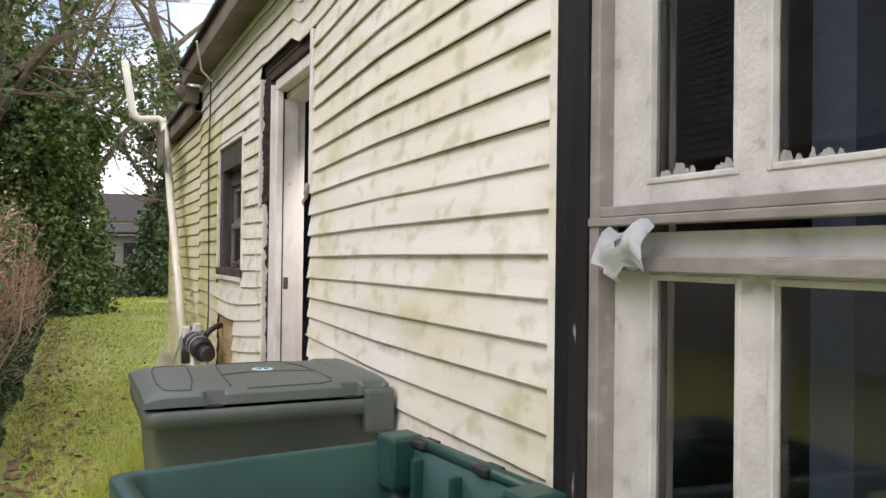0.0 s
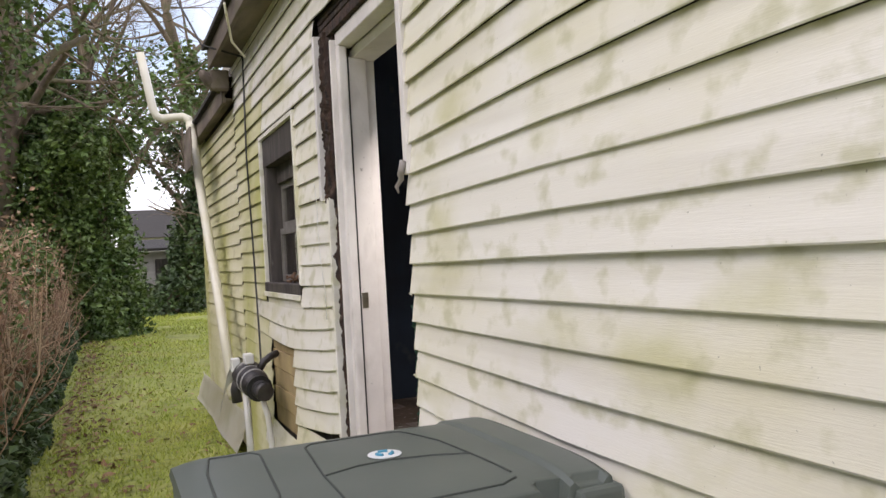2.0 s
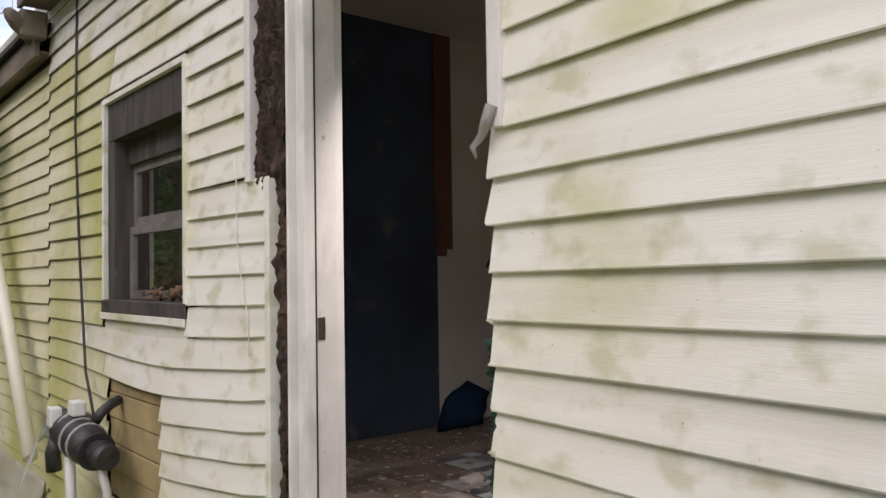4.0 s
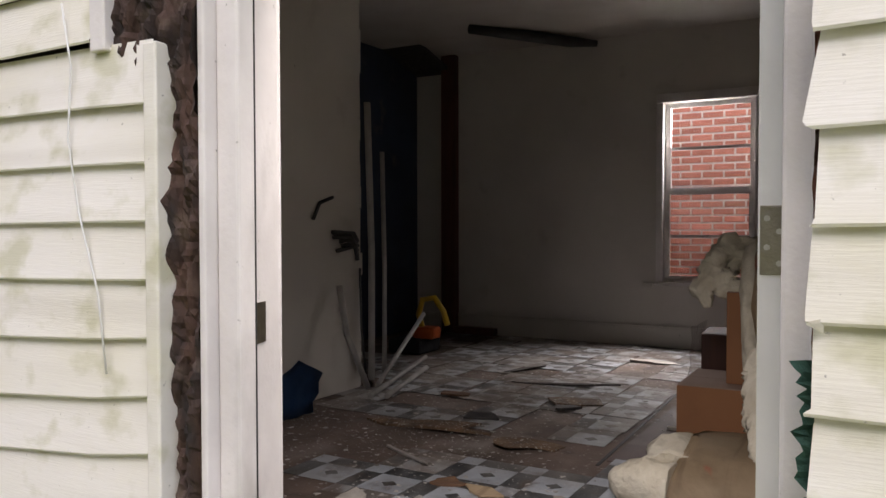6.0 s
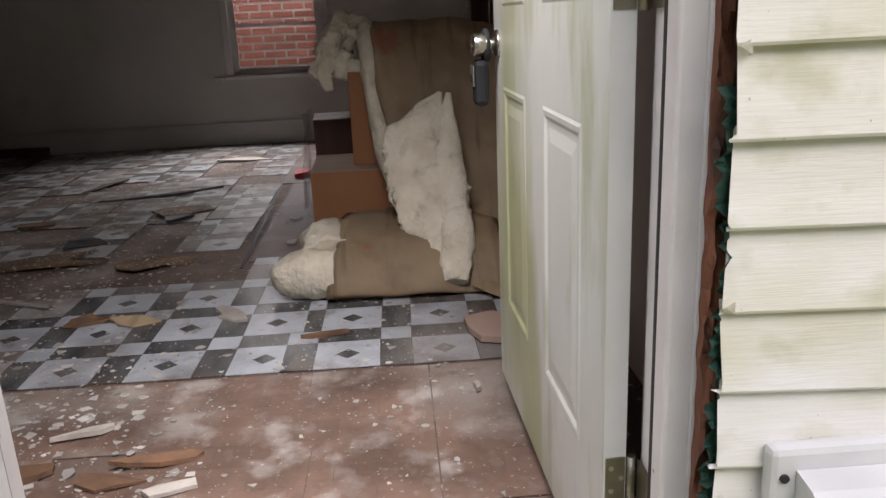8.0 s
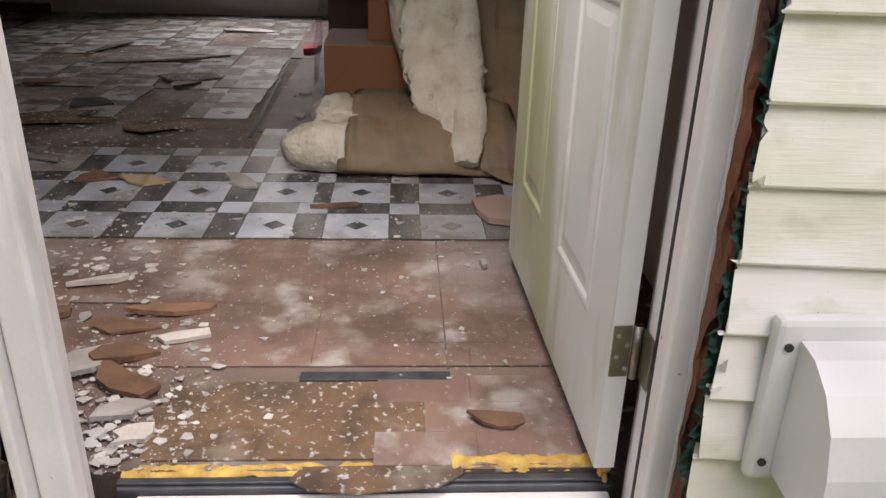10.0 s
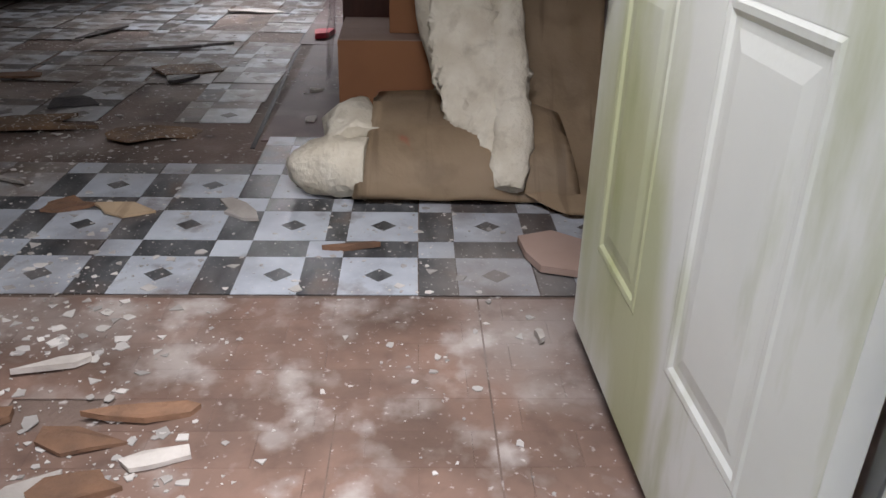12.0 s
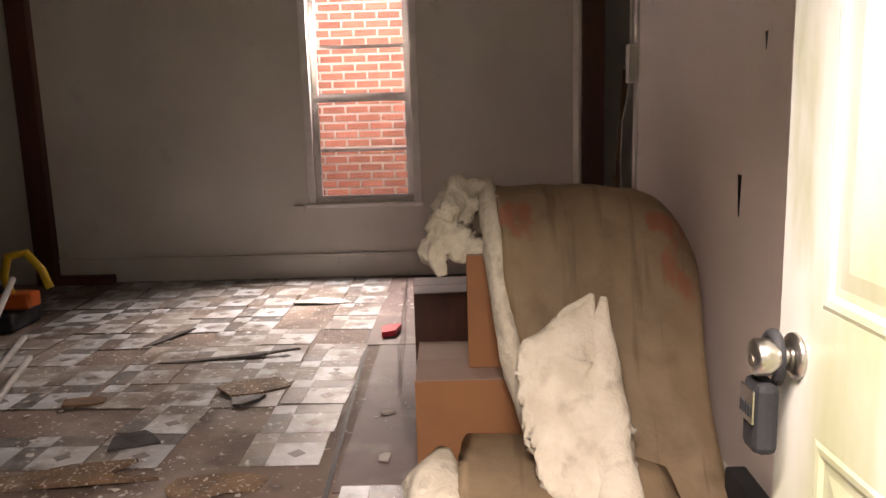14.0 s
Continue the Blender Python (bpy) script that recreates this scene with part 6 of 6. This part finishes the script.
# debris on the floor
rng = random.Random(81)
bm = bmesh.new()
def chip(x, y, s, z=0.5005):
    n = rng.randint(3, 6)
    a0 = rng.uniform(0, math.tau)
    tilt = rng.gauss(0, 0.15)
    pts = [(x + 0.8 * s * rng.uniform(0.4, 1.5) * math.cos(a0 + math.tau * k / n), y + s * rng.uniform(0.4, 1.2) * math.sin(a0 + math.tau * k / n)) for k in range(n)]
    lo = [bm.verts.new((px, py, z)) for px, py in pts]
    up = [bm.verts.new((px, py, z + min(0.0016, s * 0.15) + tilt * (px - x) * 0.4 + 0.0008)) for px, py in pts]
    bm.faces.new(up)
    for k in range(n):
        bm.faces.new((lo[k], lo[(k + 1) % n], up[(k + 1) % n], up[k]))
for i in range(17000):
    x, y = 0.27 + 5.6 * rng.random() ** 1.35, -0.15 + 3.1 * rng.random()
    w = 0.06 + 1.1 * noise.noise((x * 1.3, y * 1.3, 2.2)) + 0.30 * noise.noise((x * 6, y * 6, 4.2)) + 0.55 * min(1, max(0, y - 0.35))
    if rng.random() > w * (0.5 if x < 1.33 else 1.0):
        continue
    chip(x, y, 0.0012 + 0.005 * rng.random() ** 4 + 0.018 * rng.random() ** 14)
for i in range(1000):
    x, y = 0.25 + abs(rng.gauss(0.18, 0.2)), 0.93 + rng.gauss(0.12, 0.12)
    chip(x, y, 0.002 + 0.016 * rng.random() ** 5)
for i in range(700):
    chip(rng.gauss(1.0, 0.3), rng.gauss(1.40, 0.25), 0.002 + 0.022 * rng.random() ** 4)
solid("plaster_chips", bm, M_CHIP, "scattered white plaster and paint chips", "debris", kind="stuff")
for cx, cy, rx, ry, turn, mat, lab in (
        (0.40, 0.24, 0.035, 0.055, 0.2, M_BROKEN, "broken piece of brown fibreboard on the vinyl"),
        (0.55, 1.04, 0.045, 0.085, -0.5, M_BROKEN, "broken piece of brown fibreboard in plaster rubble"),
        (0.66, 1.06, 0.045, 0.07, 0.4, M_BROKEN, "broken piece of brown fibreboard in plaster rubble"),
        (0.78, 1.10, 0.035, 0.08, 0.1, M_BROKEN, "broken piece of brown fibreboard in plaster rubble"),
        (0.72, 0.95, 0.025, 0.06, 0.3, M_PLASTERBIT, "flat broken plaster piece"),
        (0.62, 1.13, 0.05, 0.07, 0.9, M_PLASTERBIT, "broken plaster lump in the rubble"),
        (0.44, 1.00, 0.04, 0.05, 0.2, M_PLASTERBIT, "broken plaster lump in the rubble"),
        (0.36, 0.95, 0.03, 0.04, 0.6, M_PLASTERBIT, "broken plaster lump in the rubble"),
        (0.86, 1.00, 0.025, 0.09, 0.2, M_BROKEN, "broken strip of brown fibreboard"),
        (1.02, 1.22, 0.02, 0.08, 0.4, M_PLASTERBIT, "long broken plaster piece"),
        (1.13, 0.205, 0.035, 0.012, 0.1, M_PLASTERBIT, "small pale plaster splinter"),
        (1.52, 1.80, 0.07, 0.06, 0.3, M_PLASTERBIT, "flat broken plaster piece"),
        (1.85, 1.53, 0.05, 0.08, 0.2, M_BROKEN, "curled scrap of tan cardboard"),
        (1.83, 1.36, 0.05, 0.09, -0.2, M_KRAFT, "curled scrap of tan cardboard"),
        (1.83, 1.02, 0.08, 0.035, 0.8, M_PLASTERBIT, "torn white paper scrap"),
        (1.58, 0.66, 0.012, 0.075, 0.1, M_BROKEN, "thin wooden splinter on the tiles"),
        (3.55, 1.62, 0.13, 0.19, 0.3, M_PLY, "loose curled scrap of brown vinyl"),
        (3.35, 1.60, 0.06, 0.09, 0.9, M_DARKIRON, "dark clump of debris"),
        (2.95, 1.95, 0.08, 0.1, 0.1, M_DARKIRON, "dark clump of debris"),
        (0.95, 1.55, 0.03, 0.22, 0.5, M_PLASTERBIT, "long broken lath with plaster"),
        (2.1, 1.9, 0.014, 0.2, -0.5, M_PLASTERBIT, "thin pale stick on the floor"),
        (0.80, 1.42, 0.05, 0.25, 0.25, M_BROKEN, "long broken fibreboard strip"),
        (4.4, 2.35, 0.03, 0.22, 1.1, M_DARKWOOD, "dark broken stick on the floor"),
        (4.0, 1.9, 0.02, 0.35, 0.15, M_DARKWOOD, "dark broken stick on the floor"),
        (5.2, 1.6, 0.05, 0.16, 0.1, M_PLASTERBIT, "flat broken plaster piece"),
        (2.55, 1.5, 0.10, 0.14, 0.3, M_PLY, "loose curled scrap of brown vinyl"),
        (2.62, 2.1, 0.10, 0.3, 0.1, M_PLY, "loose curled scrap of brown vinyl"),
        (3.4, 2.35, 0.07, 0.1, 0.3, M_BROKEN, "broken piece of brown fibreboard"),
        (3.2, 0.95, 0.02, 0.03, 0.3, M_PLASTERBIT, "small white plaster piece"),
        (2.75, 0.92, 0.02, 0.04, 1.3, M_PLASTERBIT, "small white plaster piece")):
    bm = bmesh.new()
    blob_sheet(bm, ragged(rng, 0, 0, rx, ry, rng.randint(6, 9), turn, 0.42), 0, rng.uniform(0.006, 0.016))
    for v in bm.verts:
        v.co.z += 0.012 * noise.noise((v.co.x * 20, v.co.y * 20, cx)) + 0.004
    ob = tagged(part("debris_piece", bm, mat), lab, "debris", "loose debris on the floor")
    ob.matrix_basis = pose(cx, cy, 0.499, rng.uniform(-3, 3), rng.uniform(-3, 3), 0)

for y, z in brick_spots:
    ob = new("brick", brick_mesh)
    ob.parent = bh_wall
    ob.matrix_basis = pose(7.100, y, z)
